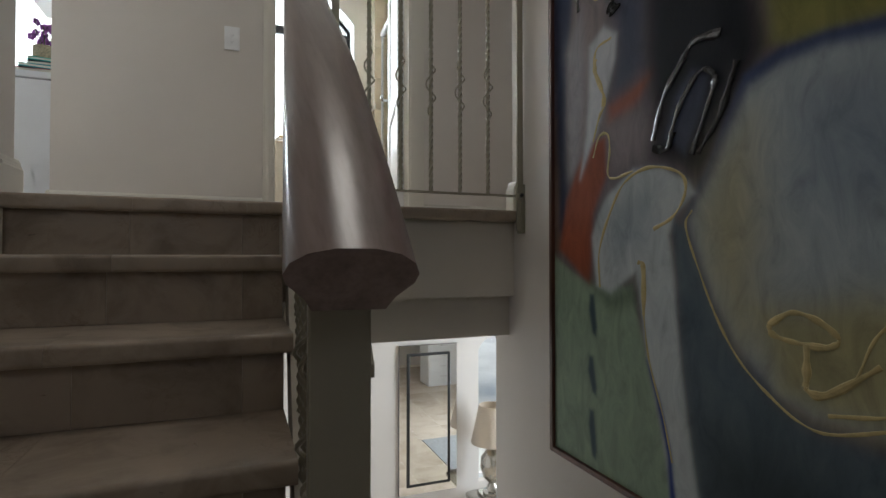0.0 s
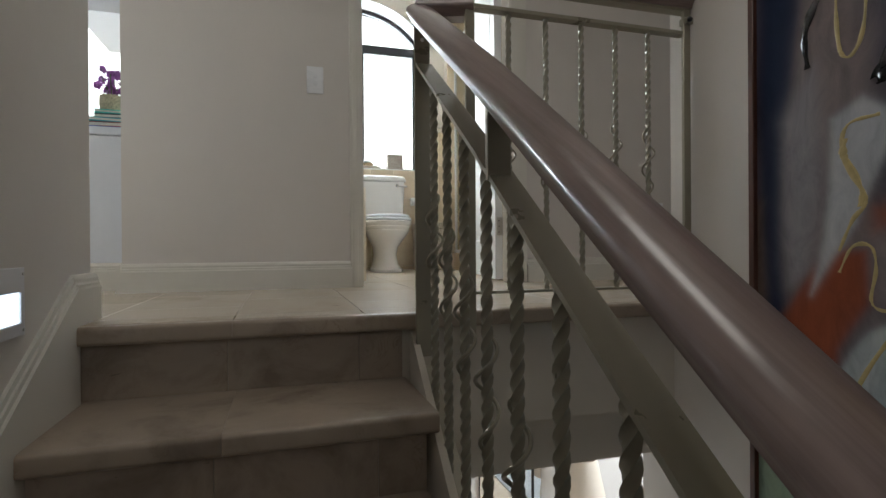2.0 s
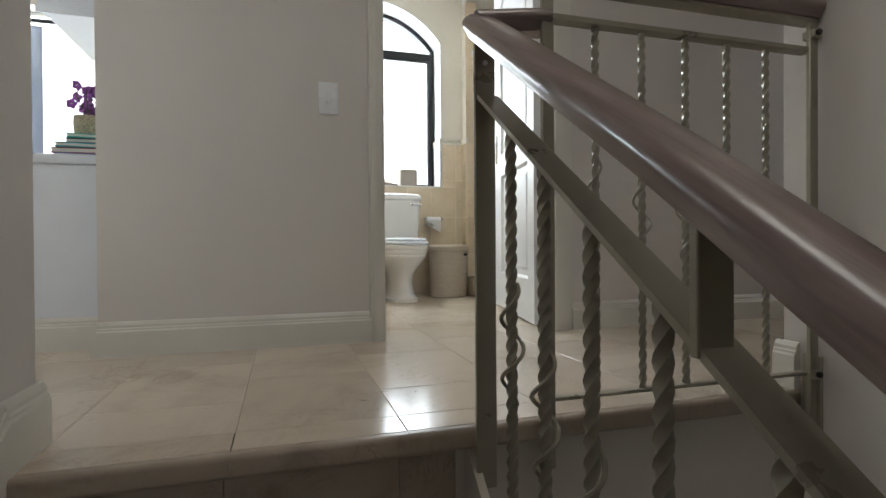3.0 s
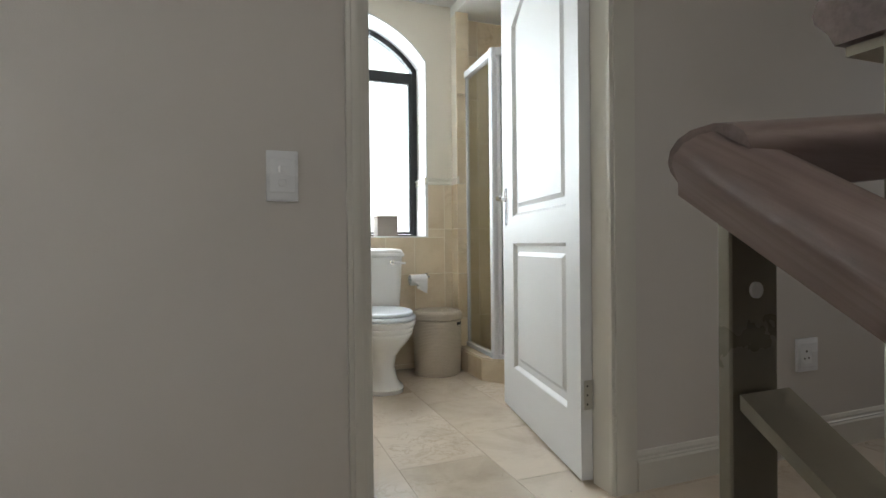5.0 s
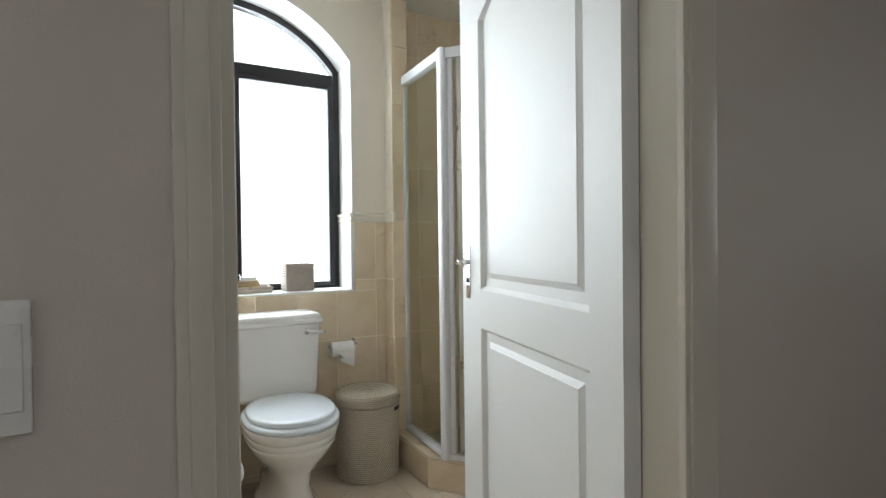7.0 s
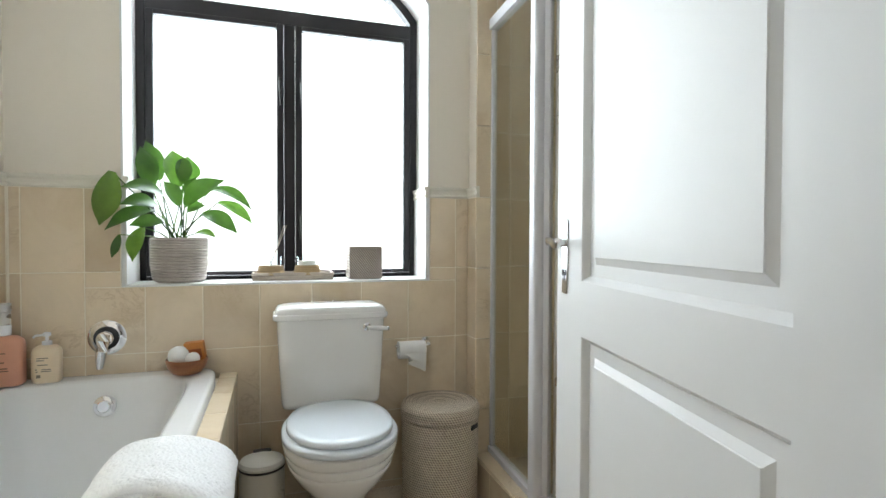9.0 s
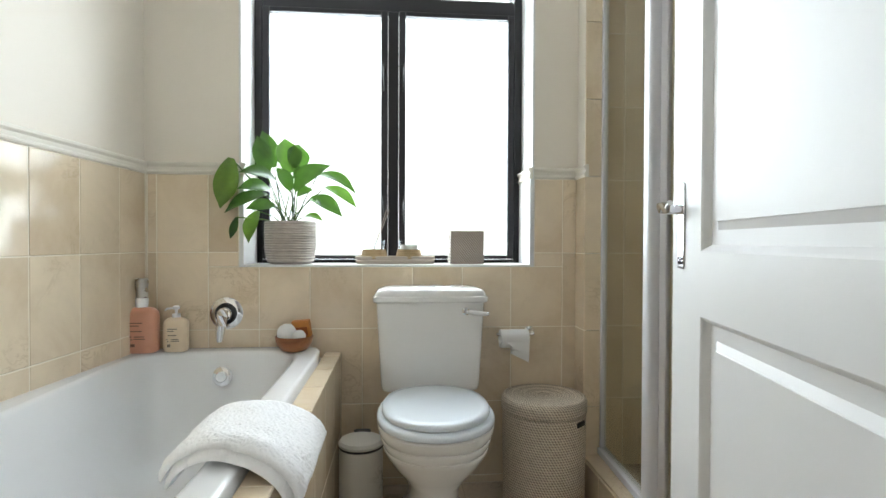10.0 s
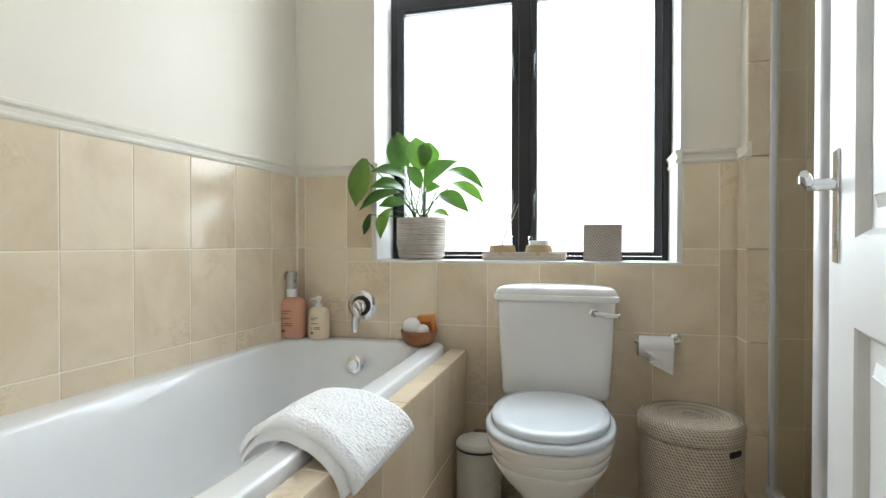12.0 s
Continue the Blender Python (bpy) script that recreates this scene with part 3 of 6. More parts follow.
daub((0.004, 0.005, 0.010), 0.03, (1.16, 1.3), (0.79, 1.3), (0.805, 0.37), (0.79, 0.26), (0.87, 0.13), (0.93, 0.02), (0.97, -0.02), (1.02, 0.03), (1.13, 0.08), (1.12, 0.21), (1.14, 0.36))
daub((0.05, 0.06, 0.10), 0.012, (1.08, 0.12), (1.04, 0.22), (0.985, 0.27), (0.935, 0.24), (0.955, 0.16), (1.01, 0.06))
daub((0.21, 0.20, 0.06), 0.02, (0.80, 1.3), (0.05, 1.3), (0.05, 0.19), (0.57, 0.21), (0.65, 0.22), (0.72, 0.21), (0.785, 0.26))
daub((0.025, 0.045, 0.14), 0.010, (0.05, 0.13), (0.57, 0.225), (0.67, 0.24), (0.76, 0.24), (0.845, 0.21), (0.89, 0.13), (0.94, 0.02), (0.99, -0.05), (1.02, -0.10), (0.94, -0.31), (0.79, -0.5), (0.05, -0.5))
daub((0.36, 0.41, 0.44), 0.014, (0.05, 0.10), (0.57, 0.19), (0.67, 0.21), (0.76, 0.205), (0.83, 0.18), (0.87, 0.11), (0.92, 0.0), (0.97, -0.06), (1.00, -0.11), (0.985, -0.17), (0.925, -0.3), (0.855, -0.41), (0.78, -0.485), (0.70, -0.515), (0.05, -0.5))
daub((0.40, 0.375, 0.25), 0.07, (0.97, -0.10), (0.90, 0.03), (0.83, 0.10), (0.81, -0.05), (0.82, -0.36), (0.86, -0.40), (0.95, -0.22))
daub((0.25, 0.30, 0.36), 0.06, (0.72, 0.15), (0.40, 0.12), (0.40, -0.08), (0.60, -0.12), (0.72, -0.06))
daub((0.37, 0.34, 0.19), 0.04, (0.82, -0.31), (0.60, -0.27), (0.45, -0.3), (0.45, -0.5), (0.66, -0.51), (0.77, -0.48))
daub((0.10, 0.135, 0.165), 0.014, (1.06, -0.10), (1.015, -0.12), (0.99, -0.19), (0.93, -0.32), (0.86, -0.43), (0.78, -0.505), (0.70, -0.54), (0.05, -0.53), (0.05, -0.95), (0.98, -0.95), (1.01, -0.6))
daub((0.035, 0.05, 0.06), 0.09, (0.95, -0.62), (0.80, -0.6), (0.62, -0.66), (0.3, -0.66), (0.3, -0.95), (0.93, -0.95))
daub((0.27, 0.36, 0.27), 0.010, (1.61, -0.18), (1.59, -0.20), (1.50, -0.245), (1.41, -0.285), (1.21, -0.285), (1.14, -0.48), (1.05, -0.82), (1.04, -0.98), (1.62, -0.98))
daub((0.13, 0.18, 0.13), 0.03, (1.40, -0.28), (1.30, -0.315), (1.20, -0.27), (1.19, -0.33), (1.30, -0.36))
daub((0.50, 0.55, 0.57), 0.009, (1.37, -0.285), (1.385, -0.13), (1.35, -0.06), (1.31, -0.01), (1.20, 0.055), (1.09, 0.04), (1.0, -0.01), (0.98, -0.04), (1.05, -0.09), (1.07, -0.14), (1.04, -0.35), (1.01, -0.61), (0.97, -0.80), (0.965, -0.9), (1.06, -0.9), (1.06, -0.82), (1.14, -0.48), (1.19, -0.24), (1.30, -0.305))
daub((0.33, 0.38, 0.42), 0.05, (1.30, -0.05), (1.18, 0.0), (1.10, -0.03), (1.16, -0.15), (1.28, -0.2))
daub((0.014, 0.04, 0.23), 0.006, (1.145, -0.48), (1.105, -0.56), (1.065, -0.69), (1.045, -0.82), (1.04, -0.9), (1.06, -0.9), (1.075, -0.72), (1.12, -0.56))
for top_, low_ in ((-0.315, -0.445), (-0.51, -0.635), (-0.685, -0.835)):
    daub((0.05, 0.085, 0.11), 0.007, (1.405, top_), (1.385, top_), (1.368, low_ + 0.03), (1.372, low_), (1.39, low_ + 0.01), (1.41, top_ - 0.05))


def soft_inside(u, v, poly, soft):
    """How far points lie inside an outline, 0 to 1, with a soft edge."""
    best = np.full(u.shape, 9.0)
    inside = np.zeros(u.shape, bool)
    for (x0, y0), (x1, y1) in zip(poly, poly[1:] + poly[:1]):
        ex, ey = x1 - x0, y1 - y0
        f = np.clip(((u - x0) * ex + (v - y0) * ey) / (ex * ex + ey * ey + 1e-12), 0, 1)
        best = np.minimum(best, np.hypot(u - x0 - f * ex, v - y0 - f * ey))
        cross = ((y0 > v) != (y1 > v)) & (u < ex * (v - y0) / (ey if abs(ey) > 1e-9 else 1e-9) + x0)
        inside ^= cross
    return 1 / (1 + np.exp(-np.clip(np.where(inside, best, -best) / (soft * 0.45), -40, 40)))


def canvas_mesh():
    nu, nv = 290, 400
    us, vs = np.linspace(PY0, PY1, nu), np.linspace(PZ0, PZ1, nv)
    u, v = np.meshgrid(us, vs)
    wob = 0.005 * np.sin(9 * u + 5 * v) * np.cos(11 * v - 4 * u)
    col = np.empty((nv, nu, 3))
    col[:] = (0.16, 0.128, 0.14)
    for poly, c, s in REGIONS:
        f = soft_inside(u + wob, v + wob[::-1] * 0.5, poly, s)[..., None]
        col = col * (1 - f) + np.array(c) * f
    bm_me = bpy.data.meshes.new("canvas")
    verts = np.stack([np.full(u.shape, 1.0955), u, v], -1).reshape(-1, 3)
    idx = np.arange(nu * nv).reshape(nv, nu)
    faces = np.stack([idx[:-1, :-1], idx[1:, :-1], idx[1:, 1:], idx[:-1, 1:]], -1).reshape(-1, 4)
    bm_me.from_pydata(verts.tolist(), [], faces.tolist())
    attr = bm_me.color_attributes.new("paint", "FLOAT_COLOR", "POINT")
    rgba = np.concatenate([col.reshape(-1, 3), np.ones((nu * nv, 1))], 1).astype(np.float32)
    attr.data.foreach_set("color", rgba.ravel())
    bm_me.update()
    return bm_me


def paint_material():
    m, n, l, b = material("oil_paint")
    a = n.new("ShaderNodeAttribute")
    a.attribute_name = "paint"
    brush = noise_node(n, l, 16, 8, 0.65, 1.2, stretch=(1, 1, 0.45))
    tone = ramp(n, l, brush.outputs[0], ((0.25, (0.72, 0.72, 0.74)), (0.5, (1, 1, 1)), (0.75, (1.25, 1.22, 1.16))))
    l.new(mixed(n, l, 1.0, a.outputs["Color"], tone.outputs[0], "MULTIPLY"), b.inputs["Base Color"])
    b.inputs["Roughness"].default_value = 0.48
    b.inputs["Specular IOR Level"].default_value = 0.12
    bumped(n, l, b, noise_node(n, l, 60, 6, 0.7, 0.8, stretch=(1, 1, 0.5)).outputs[0], 0.25, 0.003)
    return m


OIL = paint_material()
GOLD = plain("gold_paint_ridge", (0.50, 0.40, 0.18), 0.4, vary=0.2, scale=30, bump=0.2)
PITCH = plain("glossy_black_paint_ridge", (0.008, 0.008, 0.01), 0.12, vary=0.1, scale=30, bump=0.1)
FRAMEWOOD = wood("dark_red_frame_wood", (0.10, 0.035, 0.02), (0.05, 0.016, 0.01), 0.4, "z", 40)
painting = thing("painting", "tall abstract oil painting of dark grey and green forms", "painting")
me = canvas_mesh()
me.materials.append(OIL)
canvas = new("canvas", me)
canvas.parent = painting
part("stretcher", bx((1.098, PY0, PZ0), (1.128, PY1, PZ1)), FRAMEWOOD, painting)
for lo, hi in (((1.082, PY1, PZ0 - 0.018), (1.128, PY1 + 0.018, PZ1 + 0.018)), ((1.082, PY0 - 0.018, PZ0 - 0.018), (1.128, PY0, PZ1 + 0.018)),
               ((1.082, PY0, PZ0 - 0.018), (1.128, PY1, PZ0)), ((1.082, PY0, PZ1), (1.128, PY1, PZ1 + 0.018))):
    part("frame_side", bx(lo, hi, 0.002, 1), FRAMEWOOD, painting)


def ridge(pts, width, mat):
    """A trail of thick paint along a smooth line of (y, z) points."""
    p = [Vector((1.096, a, b)) for a, b in pts]
    p = [2 * p[0] - p[1]] + p + [2 * p[-1] - p[-2]]
    out, rad = [], []
    for i in range(1, len(p) - 2):
        for k in range(6):
            t = k / 6
            out.append(0.5 * (2 * p[i] + (p[i + 1] - p[i - 1]) * t + (2 * p[i - 1] - 5 * p[i] + 4 * p[i + 1] - p[i + 2]) * t * t + (3 * p[i] - p[i - 1] - 3 * p[i + 1] + p[i + 2]) * t ** 3))
    out.append(p[-2])
    rad = [width * (0.75 + 0.35 * math.sin(i * 0.9) * math.sin(i * 0.37 + width * 900)) for i in range(len(out))]
    bm = tube(out, rad, 8)
    for v in bm.verts:
        v.co.x = 1.0955 + (v.co.x - 1.096) * 0.35
    return part("paint_ridge", bm, mat, painting)


ridge([(1.29, 0.47), (1.36, 0.46), (1.37, 0.39), (1.32, 0.29), (1.35, 0.24), (1.38, 0.17)], 0.006, GOLD)
ridge([(1.365, 0.43), (1.368, 0.39), (1.33, 0.31), (1.33, 0.27)], 0.011, GOLD)
ridge([(1.38, 0.12), (1.35, 0.18), (1.31, 0.18), (1.3, 0.13), (1.31, 0.06), (1.28, 0.04), (1.2, 0.05)], 0.005, GOLD)
ridge([(1.35, -0.29), (1.35, -0.17), (1.28, -0.03), (1.22, 0.03), (1.13, 0.05), (1.03, 0.02), (1.01, -0.03), (1.05, -0.09), (1.12, -0.12)], 0.006, GOLD)
ridge([(1.18, -0.21), (1.16, -0.23), (1.16, -0.36)], 0.011, GOLD)
ridge([(1.16, -0.36), (1.14, -0.48), (1.09, -0.62), (1.06, -0.73)], 0.004, GOLD)
ridge([(0.99, -0.08), (1.01, -0.12), (0.97, -0.23), (0.92, -0.34), (0.86, -0.43), (0.79, -0.49), (0.72, -0.53), (0.65, -0.53), (0.5, -0.47)], 0.004, GOLD)
ridge([(0.79, -0.34), (0.74, -0.31), (0.69, -0.32), (0.65, -0.35), (0.67, -0.37), (0.73, -0.37), (0.78, -0.36), (0.79, -0.34)], 0.008, GOLD)
ridge([(0.71, -0.37), (0.71, -0.43), (0.71, -0.46), (0.67, -0.46), (0.58, -0.39)], 0.010, GOLD)
ridge([(0.67, -0.50), (0.56, -0.47), (0.50, -0.40)], 0.006, GOLD)
ridge([(0.62, -0.42), (0.58, -0.33), (0.5, -0.27)], 0.005, GOLD)
ridge([(1.381, 0.80), (1.385, 0.741), (1.376, 0.638), (1.35, 0.618), (1.324, 0.671), (1.315, 0.80)], 0.006, GOLD)
ridge([(1.12, 0.12), (1.08, 0.23), (1.02, 0.3), (0.98, 0.34), (0.90, 0.33)], 0.013, PITCH)
ridge([(1.06, 0.12), (1.02, 0.2), (0.96, 0.26), (0.92, 0.23), (0.94, 0.17), (0.99, 0.06)], 0.011, PITCH)
ridge([(0.97, 0.06), (0.91, 0.13), (0.88, 0.2), (0.86, 0.25)], 0.012, PITCH)
ridge([(1.12, 0.10), (1.07, 0.09), (1.05, 0.13)], 0.014, PITCH)
ridge([(1.455, 0.62), (1.461, 0.71), (1.422, 0.79), (1.36, 0.83), (1.30, 0.80)], 0.012, PITCH)
ridge([(1.25, 0.78), (1.26, 0.716), (1.266, 0.634), (1.292, 0.557)], 0.010, PITCH)
ridge([(1.30, 0.565), (1.275, 0.55), (1.27, 0.54)], 0.026, PITCH)

# ---------------- step light, switch, socket ----------------
step_light = thing("step_light", "white recessed stair light with a lit cool white slot", "stair light")
part("housing", merged(bx((WX0, 1.38, 0.105), (WX0 + 0.012, 1.686, 0.152), 0.001, 1), bx((WX0, 1.38, 0.022), (WX0 + 0.012, 1.686, 0.046), 0.001, 1),
                       bx((WX0, 1.672, 0.046), (WX0 + 0.012, 1.686, 0.105), 0.001, 1), bx((WX0, 1.38, 0.046), (WX0 + 0.012, 1.394, 0.105), 0.001, 1)), SATIN, step_light)
part("diffuser", bx((WX0 + 0.001, 1.394, 0.046), (WX0 + 0.008, 1.672, 0.105)), glow("cool_white_diffuser", (0.72, 0.86, 1.0), 1.6), step_light, "lit frosted diffuser")
for y, z in ((1.678, 0.14), (1.678, 0.032)):
    part("screw", moved(lathe([(0.003, 0), (0.003, 0.002)], n=10), Matrix.Translation((WX0 + 0.012, y, z)) @ Matrix.Rotation(radians(90), 4, "Y")), STEEL, step_light)

switch = thing("light_switch", "white two-gang rocker switch plate on the landing wall", "light switch")
SX, SZ, YW = 0.002, 0.970, 3.0
part("plate", bx((SX - 0.038, YW - 0.009, SZ - 0.0625), (SX + 0.038, YW - 0.0005, SZ + 0.0625), 0.003, 2), PLASTIC, switch)
part("insert", bx((SX - 0.032, YW - 0.0115, SZ - 0.041), (SX + 0.032, YW - 0.009, SZ + 0.041), 0.0012, 1), PLASTIC, switch)
for dz in (0.017, -0.017):
    part("rocker", moved(loft([oval(0, 0, 0.0095, 0.0085, 0, 3.2, 20), oval(0, 0, 0.0095, 0.0085, 0.003, 3.2, 20), oval(0, 0.001, 0.0075, 0.0065, 0.005, 3.2, 20)]),
                         Matrix.Translation((SX, YW - 0.0115, SZ + dz)) @ Matrix.Rotation(radians(90), 4, "X")), PLASTIC, switch)

socket = thing("wall_socket", "white three-pin wall socket with a small switch", "wall socket")
KX, KZ = 1.885, 0.369
part("plate", bx((KX - 0.056, YW - 0.011, KZ - 0.062), (KX + 0.056, YW - 0.0005, KZ + 0.062), 0.003, 2), PLASTIC, socket)
part("insert", bx((KX - 0.044, YW - 0.0135, KZ - 0.046), (KX + 0.044, YW - 0.011, KZ + 0.046), 0.0012, 1), PLASTIC, socket)
# Black discs laid on the insert stand in for shade inside the pin holes.
for dx, dz, r in ((-0.010, 0.014, 0.0042), (-0.021, -0.012, 0.0036), (0.001, -0.012, 0.0036)):
    part("pin_hole_shade", moved(lathe([(r, 0), (r, 0.0006)], n=14), Matrix.Translation((KX + dx, YW - 0.0135, KZ + dz)) @ Matrix.Rotation(radians(90), 4, "X")), BLACK, socket)
part("rocker", bx((KX + 0.018, YW - 0.0165, KZ - 0.006), (KX + 0.032, YW - 0.0135, KZ + 0.012), 0.001, 1), PLASTIC, socket)

# ---------------- door frame and door ----------------
DX0, DX1 = 0.205, 0.985
door_frame = thing("door_frame_1", "cream painted door frame with a moulded architrave", "door frame")
tagged(door_frame, kind="structure")
part("jamb", bx((0.198, 2.992, 0), (DX0 + 0.018, 3.168, 2.045), 0.002, 1), TRIM, door_frame)
part("jamb", bx((DX1 + 0.0, 2.992, 0), (1.034, 3.086, 2.045), 0.002, 1), TRIM, door_frame)
part("head", bx((DX0 + 0.018, 2.992, 2.03), (DX1, 3.168, 2.07), 0.002, 1), TRIM, door_frame)
for a, b in ((0.160, 0.208), (0.982, 1.08)):
    part("architrave", merged(bx((a, 2.984, 0), (b, 3.0, 2.06), 0.003, 2), bx((a + 0.012, 2.978, 0), (b - 0.012, 2.9845, 2.05), 0.003, 2)), TRIM, door_frame)
part("architrave", bx((0.160, 2.984, 2.06), (1.08, 3.0, 2.12), 0.003, 2), TRIM, door_frame)

DOORH, DOORL, DT = 2.02, 0.879, 0.040
door = thing("door_1", "white panelled bathroom door standing open", "door", at=(0.0, 0.0, 0.0))
hinge_at, swing = Vector((0.968, 3.106, 0.012)), math.atan2(0.862, 0.172)
D = Matrix.Translation(hinge_at) @ Matrix.Rotation(swing, 4, "Z")   # local x along the leaf, local +y is the face towards the bath


def leaf_panel(z0, z1, top_arch):
    """The hole in the leaf, as an outline in (u, z)."""
    u0, u1 = 0.099, 0.716
    if not top_arch:
        return [(u0, z0), (u1, z0), (u1, z1), (u0, z1)]
    return [(u0, z0), (u1, z0), (u1, z1 - 0.11), (u1 - 0.07, z1 - 0.075)] + [(u1 - 0.07 - (u1 - u0 - 0.14) * k / 10, z1 - 0.075 + 0.075 * math.sin(math.pi * k / 10)) for k in range(1, 10)] + [(u0 + 0.07, z1 - 0.075), (u0, z1 - 0.11)]


def inset(poly, d):
    cx, cz = sum(p[0] for p in poly) / len(poly), sum(p[1] for p in poly) / len(poly)
    hx, hz = max(abs(p[0] - cx) for p in poly), max(abs(p[1] - cz) for p in poly)
    return [(cx + (p[0] - cx) * (1 - d / hx), cz + (p[1] - cz) * (1 - d / hz)) for p in poly]


def ring_face(outer, inner, ya, yb):
    """A sloping band between two outlines of equal length."""
    return loft([[(u, ya, z) for u, z in outer], [(u, yb, z) for u, z in inner]], caps=False)


lower, upper = leaf_panel(0.206, 0.788, False), leaf_panel(0.913, 1.90, True)
leaf = [bx((-0.016, -DT / 2, 0), (0.099, DT / 2, DOORH)), bx((0.716, -DT / 2, 0), (DOORL, DT / 2, DOORH)),
        bx((0.099, -DT / 2, 0), (0.716, DT / 2, 0.206)), bx((0.099, -DT / 2, 0.788), (0.716, DT / 2, 0.913)),
        prism(upper[2:] + [(0.099, DOORH), (0.716, DOORH)], "y", -DT / 2, DT / 2)]
part("leaf", moved(merged(*leaf), D), WHITE, door, soft=25)
for poly in (lower, upper):
    for s in (1, -1):
        faces = [ring_face(poly, inset(poly, 0.004), s * DT / 2, s * 0.0165), ring_face(inset(poly, 0.004), inset(poly, 0.013), s * 0.0165, s * 0.004),
                 ring_face(inset(poly, 0.013), inset(poly, 0.040), s * 0.004, s * 0.004), ring_face(inset(poly, 0.040), inset(poly, 0.055), s * 0.004, s * 0.0105),
                 ring_face(inset(poly, 0.055), inset(poly, 0.0565), s * 0.0105, s * 0.0125)]
        flat_top = bmesh.new()
        flat_top.faces.new([flat_top.verts.new((u, s * 0.0125, z)) for u, z in inset(poly, 0.0565)])
        part("panel", moved(merged(*faces, flat_top), D), WHITE, door, soft=12)
for s in (1, -1):
    hu = DOORL - 0.06
    hp = part("handle_plate", moved(merged(bx((hu - 0.018, s * 0.020 - (0.004 if s < 0 else 0), 0.875), (hu + 0.018, s * 0.020 + (0.004 if s > 0 else 0), 1.055), 0.0015, 1)), D), CHROME, door, "chrome lever handle on a long plate")
    lever = [(hu, s * 0.024, 1.0), (hu, s * 0.050, 1.0), (hu - 0.004, s * 0.064, 1.0), (hu - 0.022, s * 0.071, 1.006), (hu - 0.05, s * 0.072, 1.004), (hu - 0.08, s * 0.074, 0.994), (hu - 0.105, s * 0.078, 0.998), (hu - 0.118, s * 0.082, 1.006)]
    part("lever", moved(tube(lever, [0.011, 0.010, 0.009, 0.0085, 0.009, 0.0095, 0.009, 0.006], 12), D), CHROME, hp)
    # Solid black block in place of the dark inside the keyhole.
    part("keyhole_shade", moved(bx((hu - 0.003, s * 0.0235 - 0.001, 0.908), (hu + 0.003, s * 0.0235 + 0.001, 0.925)), D), BLACK, hp)
for z in (0.296, 1.78):
    hg = part("hinge", merged(moved(tube([(0, 0, z - 0.050), (0, 0, z + 0.050)], 0.007, 12), Matrix.Translation((0.990, 3.083, 0))), bx((0.950, 3.082, z - 0.048), (0.984, 3.0852, z + 0.048)),
                              bx((0.996, 3.0822, z - 0.048), (1.026, 3.0855, z + 0.048))), STEEL, door, "steel butt hinge")
    for dx in (0.962, 1.012):
        for dz in (-0.03, 0.0, 0.03):
            part("screw", moved(lathe([(0.0035, 0), (0.003, 0.0012)], n=10), Matrix.Translation((dx, 3.0822, z + dz)) @ Matrix.Rotation(radians(90), 4, "X")), BLACK, hg)

# ---------------- study corner seen past the landing wall ----------------
desk = thing("built_in_desk", "white built-in desk with a solid front panel", "desk")
part("front_panel", bx((-2.55, 3.185, 0.125), (-0.62, 3.205, 0.700), 0.001, 1), DESKWHITE, desk)
part("plinth", bx((-2.55, 3.19, 0), (-0.62, 3.21, 0.118)), TRIM, desk)
part("desktop", bx((-2.58, 3.172, 0.704), (-0.615, 3.86, 0.738), 0.003, 2), DESKWHITE, desk)
part("side_panel", bx((-2.58, 3.205, 0), (-2.55, 3.85, 0.704)), DESKWHITE, desk)
skirting("baseboard_desk", (-2.6, 3.188, 0), (-0.80, 3.188, 0), (0, -1), "cream skirting under the built-in desk")

cab = thing("overhead_cabinet", "pale blue-white cabinet hung over the desk", "cabinet")
part("body", bx((-1.20, 3.62, 1.45), (-0.62, 4.32, 2.2), 0.002, 1), DESKWHITE, cab)
part("door_panel", bx((-1.195, 3.602, 1.455), (-0.625, 3.62, 2.195), 0.002, 1), DESKWHITE, cab)
part("light_pelmet", bx((-1.20, 3.598, 1.42), (-0.62, 3.615, 1.455), 0.001, 1), DESKWHITE, cab)


def book(x, y, z, w, d, h, turn, colour, label):
    b = thing("book", label, "book", "books on the desk")
    m = pose(x, y, z, 0, 0, turn)
    cover = plain("book_cover", colour, 0.45, vary=0.05, bump=0.1)
    part("cover", moved(merged(bx((-w / 2, -d / 2, 0), (w / 2, d / 2, 0.003)), bx((-w / 2, -d / 2, h - 0.003), (w / 2, d / 2, h)), bx((-w / 2, d / 2 - 0.004, 0.003), (w / 2, d / 2, h - 0.003))), m), cover, b)
    part("page_block", moved(bx((-w / 2 + 0.004, -d / 2 + 0.004, 0.003), (w / 2 - 0.004, d / 2 - 0.004, h - 0.003)), m), PAPER, b)


PAPER = plain("book_paper", (0.72, 0.70, 0.63), 0.8, vary=0.05)
bz = 0.7385
for i, (c, h, w, t, lab) in enumerate((((0.06, 0.15, 0.42), 0.017, 0.30, 4, "blue hardback book lying in a stack"), ((0.32, 0.03, 0.05), 0.021, 0.31, -3, "dark red hardback book lying in a stack"),
                                       ((0.03, 0.36, 0.42), 0.017, 0.30, 6, "teal book lying in a stack"), ((0.06, 0.07, 0.10), 0.018, 0.25, -2, "dark grey book lying in a stack"),
                                       ((0.03, 0.45, 0.40), 0.016, 0.27, 8, "turquoise book on top of a stack"))):
    book(-0.87 + (0.02 if i > 2 else 0), 3.36, bz, w, 0.22, h, t, c, lab)
    bz += h + 0.001

